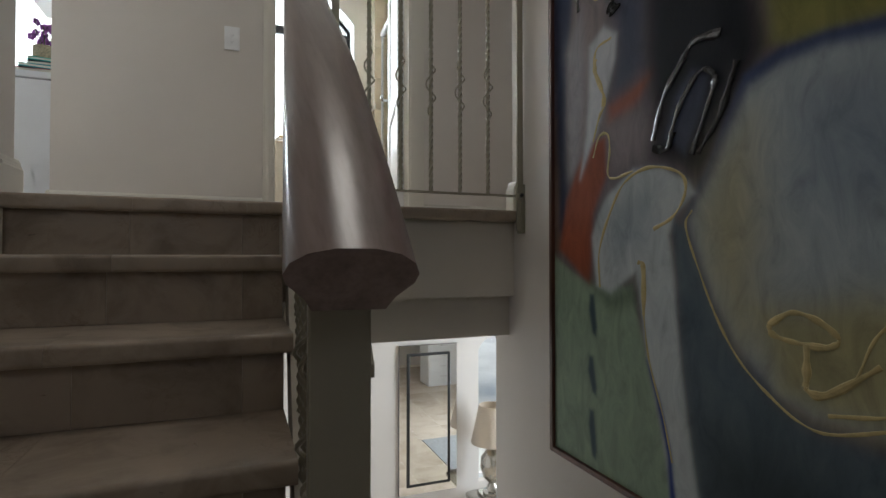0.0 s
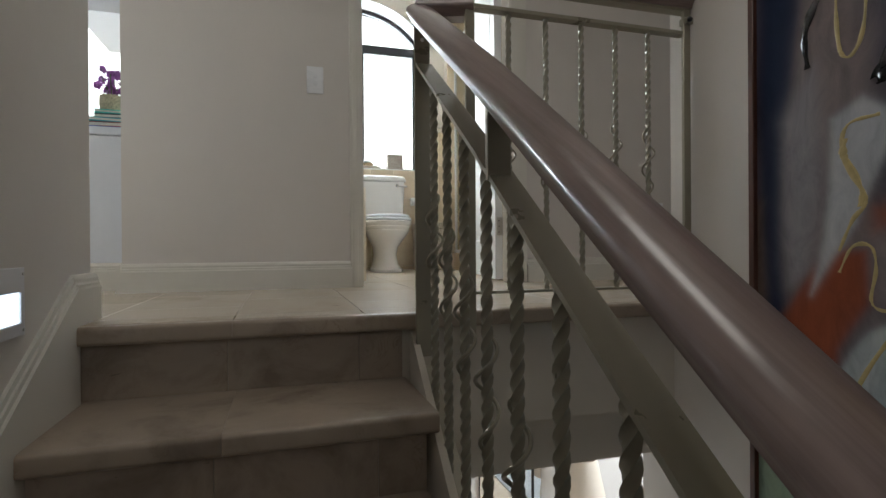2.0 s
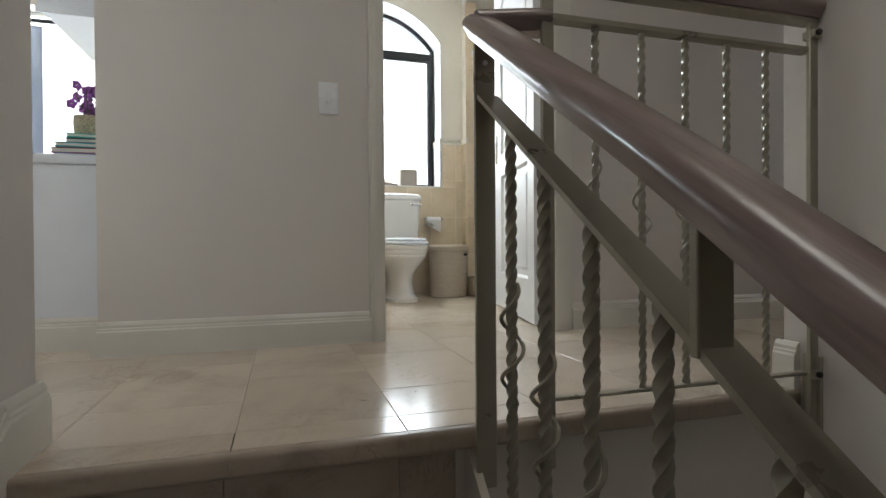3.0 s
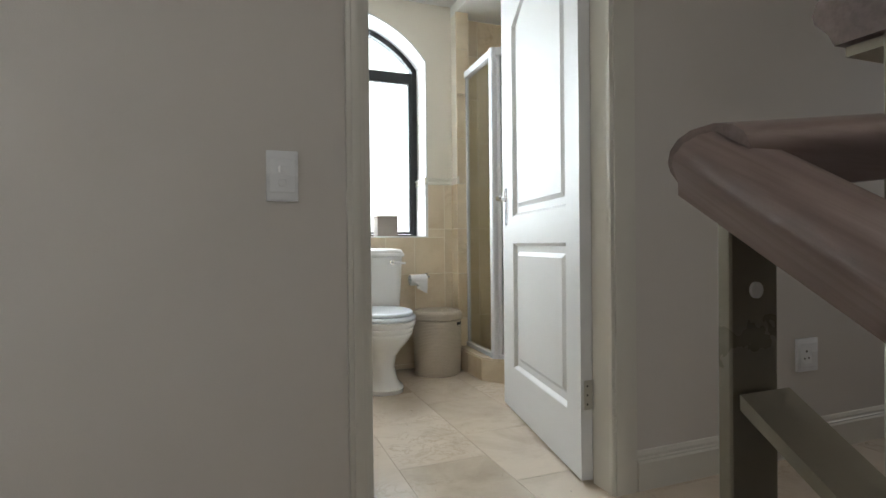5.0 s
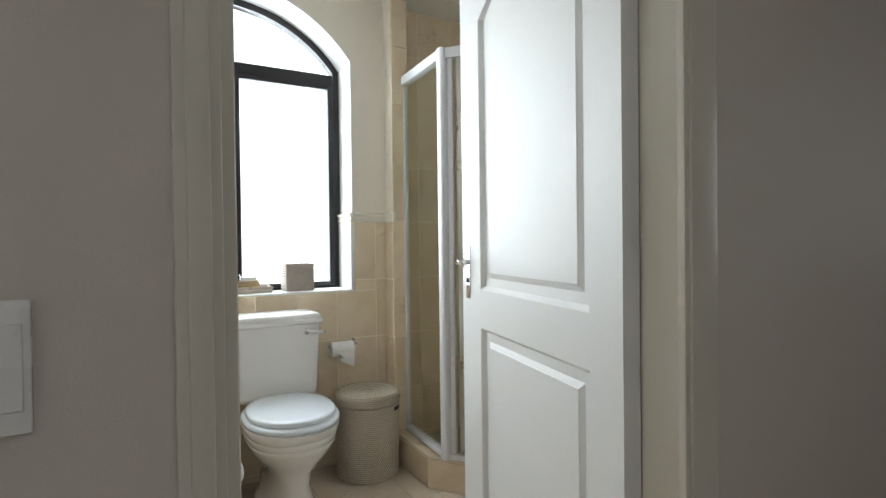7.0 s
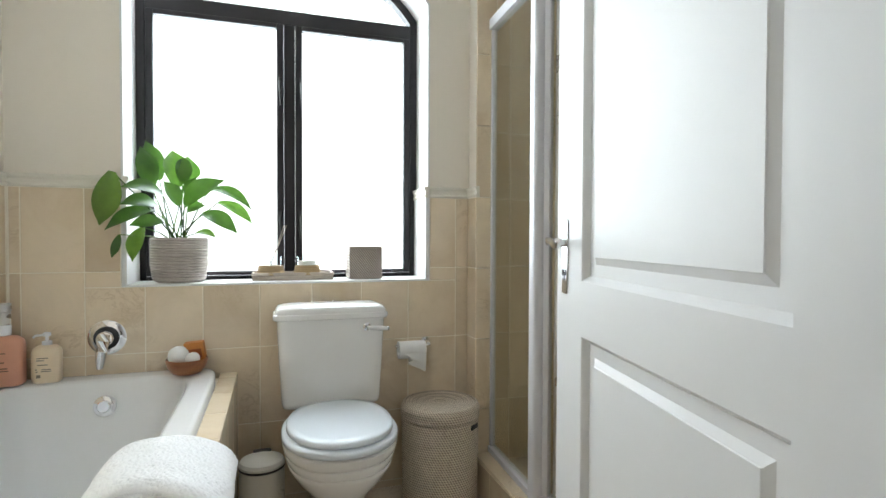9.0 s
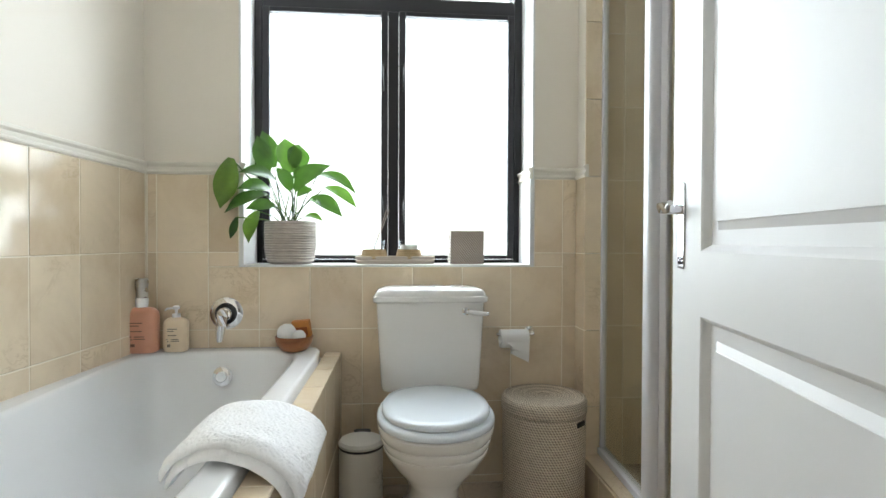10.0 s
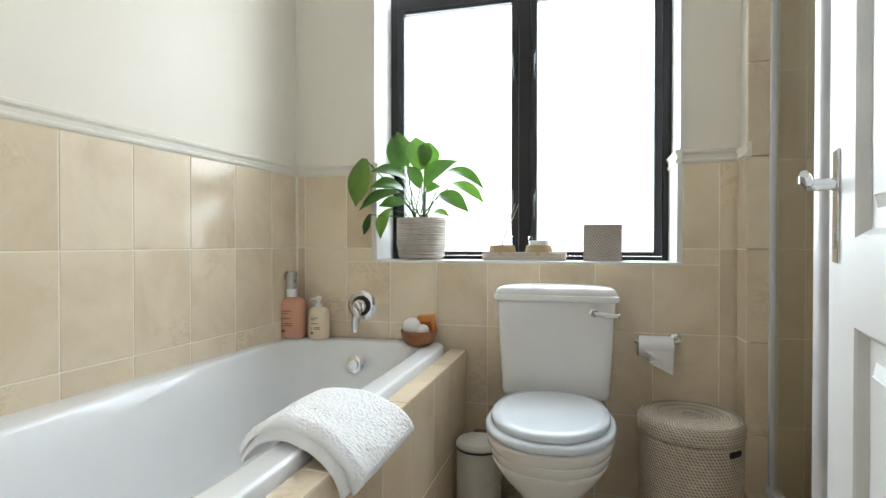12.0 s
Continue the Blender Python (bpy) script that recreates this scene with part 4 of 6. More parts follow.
WICKER = plain("woven_wicker", (0.34, 0.29, 0.20), 0.8, vary=0.45, scale=120, bump=0.9, grain=140)
orchid = thing("potted_orchid", "purple orchid in a woven basket pot on a stack of books", "potted plant")
part("pot", moved(lathe([(0.042, 0), (0.050, 0.012), (0.054, 0.05), (0.053, 0.085), (0.047, 0.086), (0.045, 0.06)], n=28), Matrix.Translation((-0.925, 3.35, bz))), WICKER, orchid)
PETAL = plain("purple_petal", (0.34, 0.11, 0.40), 0.55, vary=0.3, scale=60)
STEM = plain("green_stem", (0.07, 0.13, 0.03), 0.5, vary=0.2)
rnd = random.Random(4)
for i in range(30):
    a, r, h = rnd.uniform(0, 6.28), rnd.uniform(0.0, 0.075), rnd.uniform(0.09, 0.20)
    cx, cy, cz = -0.925 + r * math.cos(a), 3.35 + r * math.sin(a), bz + h
    petals = []
    for k in range(5):
        leafm = loft([[(t * 0.022, w * s * 0.011, 0.004 * math.sin(3 * t)) for s, w in ((-1, math.sin(math.pi * t * 0.93 + 0.1)), (0, 0), (1, math.sin(math.pi * t * 0.93 + 0.1)))] for t in (0.05, 0.4, 0.75, 1.0)], caps=False)
        petals.append(moved(leafm, Matrix.Rotation(radians(72 * k), 4, "Z")))
    part("flower", moved(merged(*petals), Matrix.Translation((cx, cy, cz)) @ Matrix.Rotation(rnd.uniform(0.6, 1.8), 4, "X") @ Matrix.Rotation(rnd.uniform(-1, 1), 4, "Y")), PETAL, orchid)
for i in range(4):
    a = i * 1.6
    part("stem", tube([(-0.925, 3.35, bz + 0.05), (-0.925 + 0.02 * math.cos(a), 3.35 + 0.02 * math.sin(a), bz + 0.12), (-0.925 + 0.045 * math.cos(a), 3.35 + 0.045 * math.sin(a), bz + 0.18)], 0.002, 6), STEM, orchid)

study_window = thing("window_2", "dark framed study window with a half-open venetian blind", "window")
tagged(study_window, kind="structure")
for lo, hi in (((-2.45, 5.06, 0.76), (-2.40, 5.12, 1.95)), ((-1.10, 5.06, 0.76), (-1.05, 5.12, 1.95)), ((-2.40, 5.06, 1.90), (-1.10, 5.12, 1.95)), ((-2.40, 5.06, 0.76), (-1.10, 5.12, 0.81))):
    part("window_frame", bx(lo, hi, 0.003, 1), BRONZE, study_window)
pn = part("pane", bx((-2.40, 5.085, 0.81), (-1.10, 5.091, 1.90)), PANE, study_window)
pn.visible_shadow = False
blind = thing("venetian_blind", "white slatted venetian blind in the study window", "blind")
slat = mesh_of("slat", bx((-2.42, -0.012, -0.0008), (-1.76, 0.012, 0.0008)), WHITE)
for i in range(42):
    ob = new("slat", slat)
    ob.parent = blind
    ob.matrix_basis = pose(0, 5.02, 0.82 + 0.0265 * i, 24, 0, 0)
for x in (-2.3, -1.86, -1.77):
    part("cord", tube([(x, 5.02, 0.8), (x, 5.02, 1.93)], 0.0015, 5), WHITE, blind)
part("head_rail", bx((-2.42, 5.0, 1.92), (-1.12, 5.04, 1.95), 0.002, 1), WHITE, blind)

# ---------------- hall below ----------------
mirror = thing("wall_mirror", "tall silver-edged mirror with a black inner border on the hall wall", "mirror")
MX0, MX1, MZ0, MZ1, MY = 1.335, 1.875, -2.26, -0.965, HALLY - 0.002
part("back_board", bx((MX0, MY - 0.018, MZ0), (MX1, MY, MZ1), 0.002, 1), BLACK, mirror)
part("border_glass", bx((MX0 + 0.002, MY - 0.022, MZ0 + 0.002), (MX1 - 0.002, MY - 0.0185, MZ1 - 0.002), 0.001, 1), MIRROR, mirror, "bevelled mirror border")
part("centre_glass", bx((MX0 + 0.09, MY - 0.031, MZ0 + 0.09), (MX1 - 0.09, MY - 0.027, MZ1 - 0.09)), MIRROR, mirror, "plain centre mirror")
b0, b1, c0, c1 = MX0 + 0.07, MX1 - 0.07, MZ0 + 0.07, MZ1 - 0.07
part("inner_frame", merged(bx((b0, MY - 0.034, c0), (b1, MY - 0.0225, c0 + 0.024), 0.002, 1), bx((b0, MY - 0.034, c1 - 0.024), (b1, MY - 0.0225, c1), 0.002, 1),
                           bx((b0, MY - 0.034, c0 + 0.024), (b0 + 0.024, MY - 0.0225, c1 - 0.024), 0.002, 1), bx((b1 - 0.024, MY - 0.034, c0 + 0.024), (b1, MY - 0.0225, c1 - 0.024), 0.002, 1)), BLACK, mirror, "black inner frame")

SILVER = plain("tarnished_silver", (0.52, 0.50, 0.46), 0.2, metal=0.95, vary=0.15, scale=14, bump=0.1)
table = thing("side_table", "small silvered pedestal side table in the hall", "side table")
TX, TY, TZ = 2.105, 4.13, -2.27
part("tabletop", loft([oval(TX, TY, k, k, TZ + h, 8, 40) for k, h in ((0.18, -0.04), (0.19, -0.03), (0.19, -0.01), (0.175, 0.0))]), SILVER, table)
part("pedestal", lathe([(0.15, LOW), (0.15, LOW + 0.03), (0.06, LOW + 0.05), (0.05, LOW + 0.15), (0.08, LOW + 0.22), (0.05, LOW + 0.30), (0.14, TZ - 0.04)], TX, TY, 32), SILVER, table)
hall_lamp = thing("table_lamp", "silver urn table lamp with a pale cream shade", "lamp")
part("plinth", bx((TX - 0.10, TY - 0.10, TZ + 0.0005), (TX + 0.10, TY + 0.10, TZ + 0.03), 0.003, 1), SILVER, hall_lamp)
part("base", lathe([(r, TZ + h) for r, h in ((0.085, 0.031), (0.085, 0.05), (0.05, 0.06), (0.045, 0.10), (0.03, 0.12), (0.08, 0.17), (0.105, 0.26), (0.098, 0.34), (0.055, 0.40), (0.03, 0.42), (0.036, 0.435), (0.012, 0.445), (0.012, 0.52))], TX, TY, 36), SILVER, hall_lamp, "silver urn-shaped base")
part("shade", lathe([(0.185, TZ + 0.47), (0.115, TZ + 0.79), (0.113, TZ + 0.79), (0.182, TZ + 0.47)], TX, TY, 44, caps=False), plain("cream_lampshade_cloth", (0.66, 0.57, 0.47), 0.85, vary=0.04, bump=0.5, grain=400), hall_lamp, "cream cloth shade")

niche_window = thing("window_3", "narrow arched hall window onto the garden", "window")
tagged(niche_window, kind="structure")
for lo, hi in (((NICHE0, 4.48, -2.25), (NICHE0 + 0.03, 4.52, -1.0)), ((NICHE1 - 0.03, 4.48, -2.25), (NICHE1, 4.52, -1.0)), ((NICHE0 + 0.03, 4.48, -2.25), (NICHE1 - 0.03, 4.52, -2.21))):
    part("window_frame", bx(lo, hi, 0.002, 1), WHITE, niche_window)
pn = part("pane", bx((NICHE0 + 0.03, 4.497, -2.21), (NICHE1 - 0.03, 4.502, -0.98)), PANE, niche_window)
pn.visible_shadow = False

drawers = thing("drawer_cabinet", "white drawer cabinet standing in the hall", "cabinet")
part("body", bx((3.42, -1.25, LOW), (4.02, -0.75, -1.78), 0.003, 1), WHITE, drawers)
part("top", bx((3.40, -1.27, -1.78), (4.04, -0.73, -1.75), 0.004, 2), WHITE, drawers)
for i in range(4):
    dr = part("drawer_front", bx((3.44, -0.75, -2.56 + 0.195 * i), (4.00, -0.732, -2.38 + 0.195 * i), 0.003, 1), WHITE, drawers)
    part("handle", tube([(3.65, -0.732, -2.47 + 0.195 * i), (3.65, -0.71, -2.47 + 0.195 * i), (3.79, -0.71, -2.47 + 0.195 * i), (3.79, -0.732, -2.47 + 0.195 * i)], 0.005, 8), STEEL, dr)
single("hall_rug", bx((2.35, 2.0, LOW + 0.001), (3.6, 3.2, LOW + 0.010), 0.003, 1), plain("grey_rug_pile", (0.30, 0.31, 0.31), 0.95, vary=0.15, scale=30, bump=0.8, grain=300), "grey woven rug on the hall floor", "rug")


def leaf_clump(name, at, size, count, seed, label, category, mat):
    """A bush: short stems and many small leaves."""
    r = random.Random(seed)
    bush = thing(name, label, category)
    vs, fs = [], []
    for i in range(count):
        d = Vector((r.gauss(0, 1), r.gauss(0, 1), r.gauss(0, 1))).normalized() * (r.random() ** 0.4)
        p = Vector(at) + Vector((d.x * size[0], d.y * size[1], d.z * size[2]))
        a, b = Vector((r.gauss(0, 1), r.gauss(0, 1), r.gauss(0, 1))).normalized(), Vector((r.gauss(0, 1), r.gauss(0, 1), r.gauss(0, 1))).normalized()
        k = len(vs)
        s = r.uniform(0.05, 0.10)
        vs += [p - a * s, p + b * s * 0.35, p + a * s, p - b * s * 0.35]
        fs.append((k, k + 1, k + 2, k + 3))
    me = bpy.data.meshes.new("crown")
    me.from_pydata(vs, [], fs)
    me.materials.append(mat)
    ob = new("crown", me)
    ob.parent = bush
    base = Vector(at) - Vector((0, 0, size[2] * 0.6))
    for i in range(5):
        part("branch", tube([(base.x, base.y, -2.85), (base.x + 0.1 * math.cos(i), base.y + 0.1 * math.sin(i), base.z - 0.3), (base.x + size[0] * 0.6 * math.cos(i * 1.3), base.y + size[1] * 0.6 * math.sin(i * 1.3), at[2])], [0.04, 0.025, 0.008], 7), STEM, bush)
    return bush


LEAFMAT = plain("garden_leaf", (0.055, 0.12, 0.045), 0.5, vary=0.35, scale=5)
leaf_clump("garden_tree", (4.0, 9.2, -0.2), (1.6, 1.4, 1.1), 2600, 7, "leafy green garden tree outside the hall window", "tree", LEAFMAT)


# ---------------- bathroom ----------------
REVEAL = plain("white_reveal_paint", (0.80, 0.80, 0.79), 0.5, vary=0.015, bump=0.15)
window = thing("window_1", "dark bronze framed arched bathroom window with two casements", "window")
tagged(window, kind="structure")
FY0, FY1 = 5.07, 5.12
for lo, hi in (((-0.08, FY0, 0.846), (-0.045, FY1, 1.985)), ((1.005, FY0, 0.846), (1.04, FY1, 1.985)), ((-0.045, FY0, 0.846), (1.005, FY1, 0.868)), ((-0.045, FY0, 1.905), (1.005, FY1, 1.965)), ((0.468, FY0, 0.868), (0.512, FY1, 1.905))):
    part("window_frame", bx(lo, hi, 0.003, 1), BRONZE, window)
outer_arc, inner_arc = arch(-0.08, 1.04, 1.985, 0.285), arch(-0.045, 1.005, 1.975, 0.262)
part("arched_frame", loft([[(a[0], FY0, a[1]), (a[0], FY1, a[1]), (b[0], FY1, b[1]), (b[0], FY0, b[1])] for a, b in zip(outer_arc, inner_arc)]), BRONZE, window)
head = part("pane", prism([(-0.045, 1.965), (1.005, 1.965)] + inner_arc, "y", 5.094, 5.099), PANE, window)
head.visible_shadow = False
for a, b in ((-0.043, 0.467), (0.513, 1.003)):
    c = part("casement", merged(bx((a, FY0 - 0.012, 0.870), (a + 0.028, FY0 + 0.02, 1.903), 0.003, 1), bx((b - 0.028, FY0 - 0.012, 0.870), (b, FY0 + 0.02, 1.903), 0.003, 1),
                                bx((a + 0.028, FY0 - 0.012, 0.870), (b - 0.028, FY0 + 0.02, 0.886), 0.002, 1), bx((a + 0.028, FY0 - 0.012, 1.884), (b - 0.028, FY0 + 0.02, 1.903), 0.002, 1)), BRONZE, window)
    pane = part("pane", bx((a + 0.028, FY0 + 0.002, 0.886), (b - 0.028, FY0 + 0.007, 1.884)), PANE, c)
    pane.visible_shadow = False
    hx = b - 0.014 if a < 0 else a + 0.014
    for z in (1.10, 1.65):
        part("catch", merged(bx((hx - 0.009, FY0 - 0.024, z - 0.02), (hx + 0.009, FY0 - 0.012, z + 0.03), 0.002, 1), tube([(hx, FY0 - 0.03, z + 0.012), (hx, FY0 - 0.036, z - 0.03), (hx + 0.003, FY0 - 0.034, z - 0.085)], [0.007, 0.006, 0.004], 8)), BLACK, c)

# reveals and sill
sill = structure("window_sill", bx((-0.084, WY - 0.012, 0.845), (1.044, 5.068, 0.8535), 0.002, 1), REVEAL, "pale window sill", "sill")
for x0, x1 in ((-0.0845, -0.0765), (1.0365, 1.0445)):
    structure("window_reveal", bx((x0, WY - 0.006, 0.854), (x1, 5.068, 1.986)), REVEAL, "white painted window reveal", "reveal")
structure("window_reveal_arch", loft([[(a[0], WY - 0.004, a[1] + 0.001), (a[0], 5.068, a[1] + 0.001), (b[0], 5.068, b[1]), (b[0], WY - 0.004, b[1])] for a, b in zip(arch(-0.085, 1.045, 1.99, 0.29), arch(-0.0775, 1.0375, 1.986, 0.285))]),
          REVEAL, "white painted arched window head", "reveal")

# pier beside the shower
structure("shower_pier", bx((1.222, 4.785, -0.01), (1.30, WY, 2.36)), BATHWALL, "narrow cream pier beside the shower", "pier")


# bath
bath = thing("bathtub", "white acrylic bathtub set in a cream tiled surround", "bathtub")
BX0, BX1, BY0, BY1, BZ = -0.470, 0.232, 3.40, 4.872, 0.545
cx, cy, hx, hy = (BX0 + BX1) / 2, (BY0 + BY1) / 2, (BX1 - BX0) / 2, (BY1 - BY0) / 2
rings = [oval(cx, cy, hx, hy, 0.500, 14, 72), oval(cx, cy, hx, hy, BZ - 0.006, 14, 72), oval(cx, cy, hx - 0.006, hy - 0.006, BZ, 14, 72),
         oval(cx, cy, hx - 0.014, hy - 0.014, BZ + 0.0005, 14, 72), oval(cx, cy, hx - 0.060, hy - 0.060, BZ - 0.001, 11, 72), oval(cx, cy, hx - 0.068, hy - 0.068, BZ - 0.003, 9, 72), oval(cx, cy, hx - 0.076, hy - 0.076, BZ - 0.012, 8, 72), oval(cx, cy - 0.01, hx - 0.10, hy - 0.115, 0.40, 6, 72),
         oval(cx, cy - 0.02, hx - 0.125, hy - 0.19, 0.24, 4.5, 72), oval(cx, cy - 0.02, hx - 0.165, hy - 0.26, 0.165, 4, 72), oval(cx, cy - 0.02, hx - 0.26, hy - 0.40, 0.155, 3.5, 72)]
for ring in rings[:3]:      # the rim runs on into the tiled wall
    ring[:] = [(min(x, -0.53) if x < -0.44 else x, y, z) for x, y, z in ring]
tub = loft(rings, False)
tub.faces.new([v for v in tub.verts][-72:])
part("tub", tub, ACRYLIC, bath, "white acrylic tub", 60)
of = part("overflow", moved(lathe([(0.034, 0), (0.034, 0.006), (0.028, 0.010), (0.012, 0.011)], n=28), Matrix.Translation((-0.105, 4.757, 0.465)) @ Matrix.Rotation(radians(82), 4, "X")), CHROME, bath, "chrome overflow cover")
part("overflow_knob", moved(lathe([(0.020, 0.010), (0.020, 0.020), (0.017, 0.023)], n=20), Matrix.Translation((-0.105, 4.757, 0.465)) @ Matrix.Rotation(radians(82), 4, "X")), CHROME, of)

mixer = thing("bath_mixer", "chrome single-lever bath mixer on a round plate", "tap")
mp = Matrix.Translation((-0.128, WY - 0.009, 0.672)) @ Matrix.Rotation(radians(90), 4, "X")
part("rose", moved(lathe([(0.060, 0), (0.060, 0.004), (0.050, 0.010), (0.030, 0.012)], n=40), mp), CHROME, mixer)
part("dark_ring", moved(lathe([(0.038, 0.011), (0.040, 0.014), (0.036, 0.018)], n=36), mp), BLACK, mixer)
part("body", moved(lathe([(0.027, 0.014), (0.027, 0.034), (0.024, 0.044), (0.010, 0.047)], n=32), mp), CHROME, mixer)
part("lever", tube([(-0.127, 4.842, 0.684), (-0.129, 4.833, 0.664), (-0.133, 4.827, 0.632), (-0.137, 4.826, 0.600), (-0.139, 4.828, 0.574)], [0.020, 0.022, 0.018, 0.015, 0.010], 16), CHROME, mixer)


def bottle(name, x, y, w, h, colour, pump_mat, label, tall_pump):
    b = thing(name, label, "bottle", "bottles on the bath rim")
    z0 = BZ + 0.0015
    mat = plain(name + "_plastic", colour, 0.35, vary=0.03, bump=0.03)
    prof = [(0.90, 0), (1.0, 0.006), (1.0, h * 0.80), (0.93, h * 0.90), (0.66, h * 0.975), (0.36, h)]
    part("bottle_body", loft([oval(x, y, w / 2 * k, w * 0.32 * k, z0 + z, 3.0, 36) for k, z in prof]), mat, b)
    if tall_pump:
        part("collar", lathe([(0.020, z0 + h), (0.021, z0 + h + 0.03), (0.019, z0 + h + 0.033)], x, y, 24), PLASTIC, b)
        part("cap", lathe([(0.0195, z0 + h + 0.034), (0.0195, z0 + h + 0.075), (0.0185, z0 + h + 0.076)], x, y, 24), STEEL, b, "steel cap sleeve")
        part("cap_top", lathe([(0.021, z0 + h + 0.077), (0.021, z0 + h + 0.10), (0.018, z0 + h + 0.102)], x, y, 24), pump_mat, b)
    else:
        part("collar", lathe([(0.014, z0 + h), (0.014, z0 + h + 0.012)], x, y, 20), PLASTIC, b)
        part("pump", merged(lathe([(0.005, z0 + h + 0.012), (0.005, z0 + h + 0.028)], x, y, 14), lathe([(0.011, z0 + h + 0.028), (0.012, z0 + h + 0.038), (0.008, z0 + h + 0.041)], x, y, 18),
                           tube([(x, y, z0 + h + 0.033), (x - 0.03, y - 0.006, z0 + h + 0.031), (x - 0.036, y - 0.007, z0 + h + 0.024)], 0.004, 8)), PLASTIC, b)
    ink = plain(name + "_print", tuple(c * 0.28 for c in colour), 0.5)
    yf = y - w * 0.32 - 0.0006
    for k, (dx, dz, lw) in enumerate(((-0.004, 0.66, 0.38), (-0.010, 0.60, 0.26), (-0.004, 0.48, 0.34), (0.006, 0.36, 0.30), (0.006, 0.31, 0.34), (-0.020, 0.30, 0.06), (-0.022, 0.36, 0.05), (-0.016, 0.15, 0.13))):
        hgt = 0.010 if lw == 0.13 else 0.003
        part("print_bar", bx((x + dx - lw * w / 2, yf - 0.0004, z0 + h * dz), (x + dx + lw * w / 2, yf + 0.0008, z0 + h * dz + hgt)), ink, b)


bottle("soap_bottle", -0.398, 4.803, 0.112, 0.160, (0.72, 0.36, 0.24), STEEL, "coral plastic wash bottle with a steel cap", True)
bottle("lotion_bottle", -0.284, 4.812, 0.083, 0.122, (0.80, 0.66, 0.48), PLASTIC, "cream plastic lotion bottle with a pump", False)

BOWLWOOD = wood("turned_bowl_wood", (0.34, 0.13, 0.05), (0.24, 0.085, 0.03), 0.35, "x", 18)
bowl = thing("wooden_bowl", "small turned wooden bowl on the bath edge holding bath balls", "bowl")
WBX, WBY = 0.136, 4.79
part("bowl", lathe([(0.034, BZ + 0.002), (0.046, BZ + 0.006), (0.062, BZ + 0.026), (0.068, BZ + 0.052), (0.066, BZ + 0.056), (0.062, BZ + 0.052), (0.052, BZ + 0.024), (0.02, BZ + 0.012)], WBX, WBY, 40), BOWLWOOD, bowl)
for dx, dy, dz, r, lab in ((-0.026, -0.006, 0.066, 0.034, "white bath ball"), (0.022, -0.026, 0.056, 0.024, "small white bath ball")):
    ball = bmesh.new()
    bmesh.ops.create_uvsphere(ball, u_segments=28, v_segments=18, radius=r)
    for v in ball.verts:
        v.co *= 1 + 0.03 * noise.noise(v.co * 60)
    single("bath_ball", moved(ball, Matrix.Translation((WBX + dx, WBY + dy, BZ + dz))), plain("chalky_white", (0.78, 0.77, 0.74), 0.9, vary=0.05, scale=40, bump=0.5, grain=150), lab + " in the wooden bowl", "bath ball", "balls in the bowl")
soapbox = thing("soap_box", "orange carton of soap standing in the bowl", "box")
part("carton", moved(bx((-0.032, -0.012, -0.035), (0.032, 0.012, 0.035), 0.001, 1), pose(WBX + 0.024, WBY + 0.022, BZ + 0.073, 8, -6, -10)), plain("orange_card", (0.62, 0.24, 0.06), 0.6, vary=0.08, scale=30), soapbox)
part("print_panel", moved(bx((-0.020, -0.0135, -0.020), (0.024, -0.0122, 0.012)), pose(WBX + 0.024, WBY + 0.022, BZ + 0.073, 8, -6, -10)), plain("dark_orange_print", (0.36, 0.10, 0.03), 0.6), soapbox)


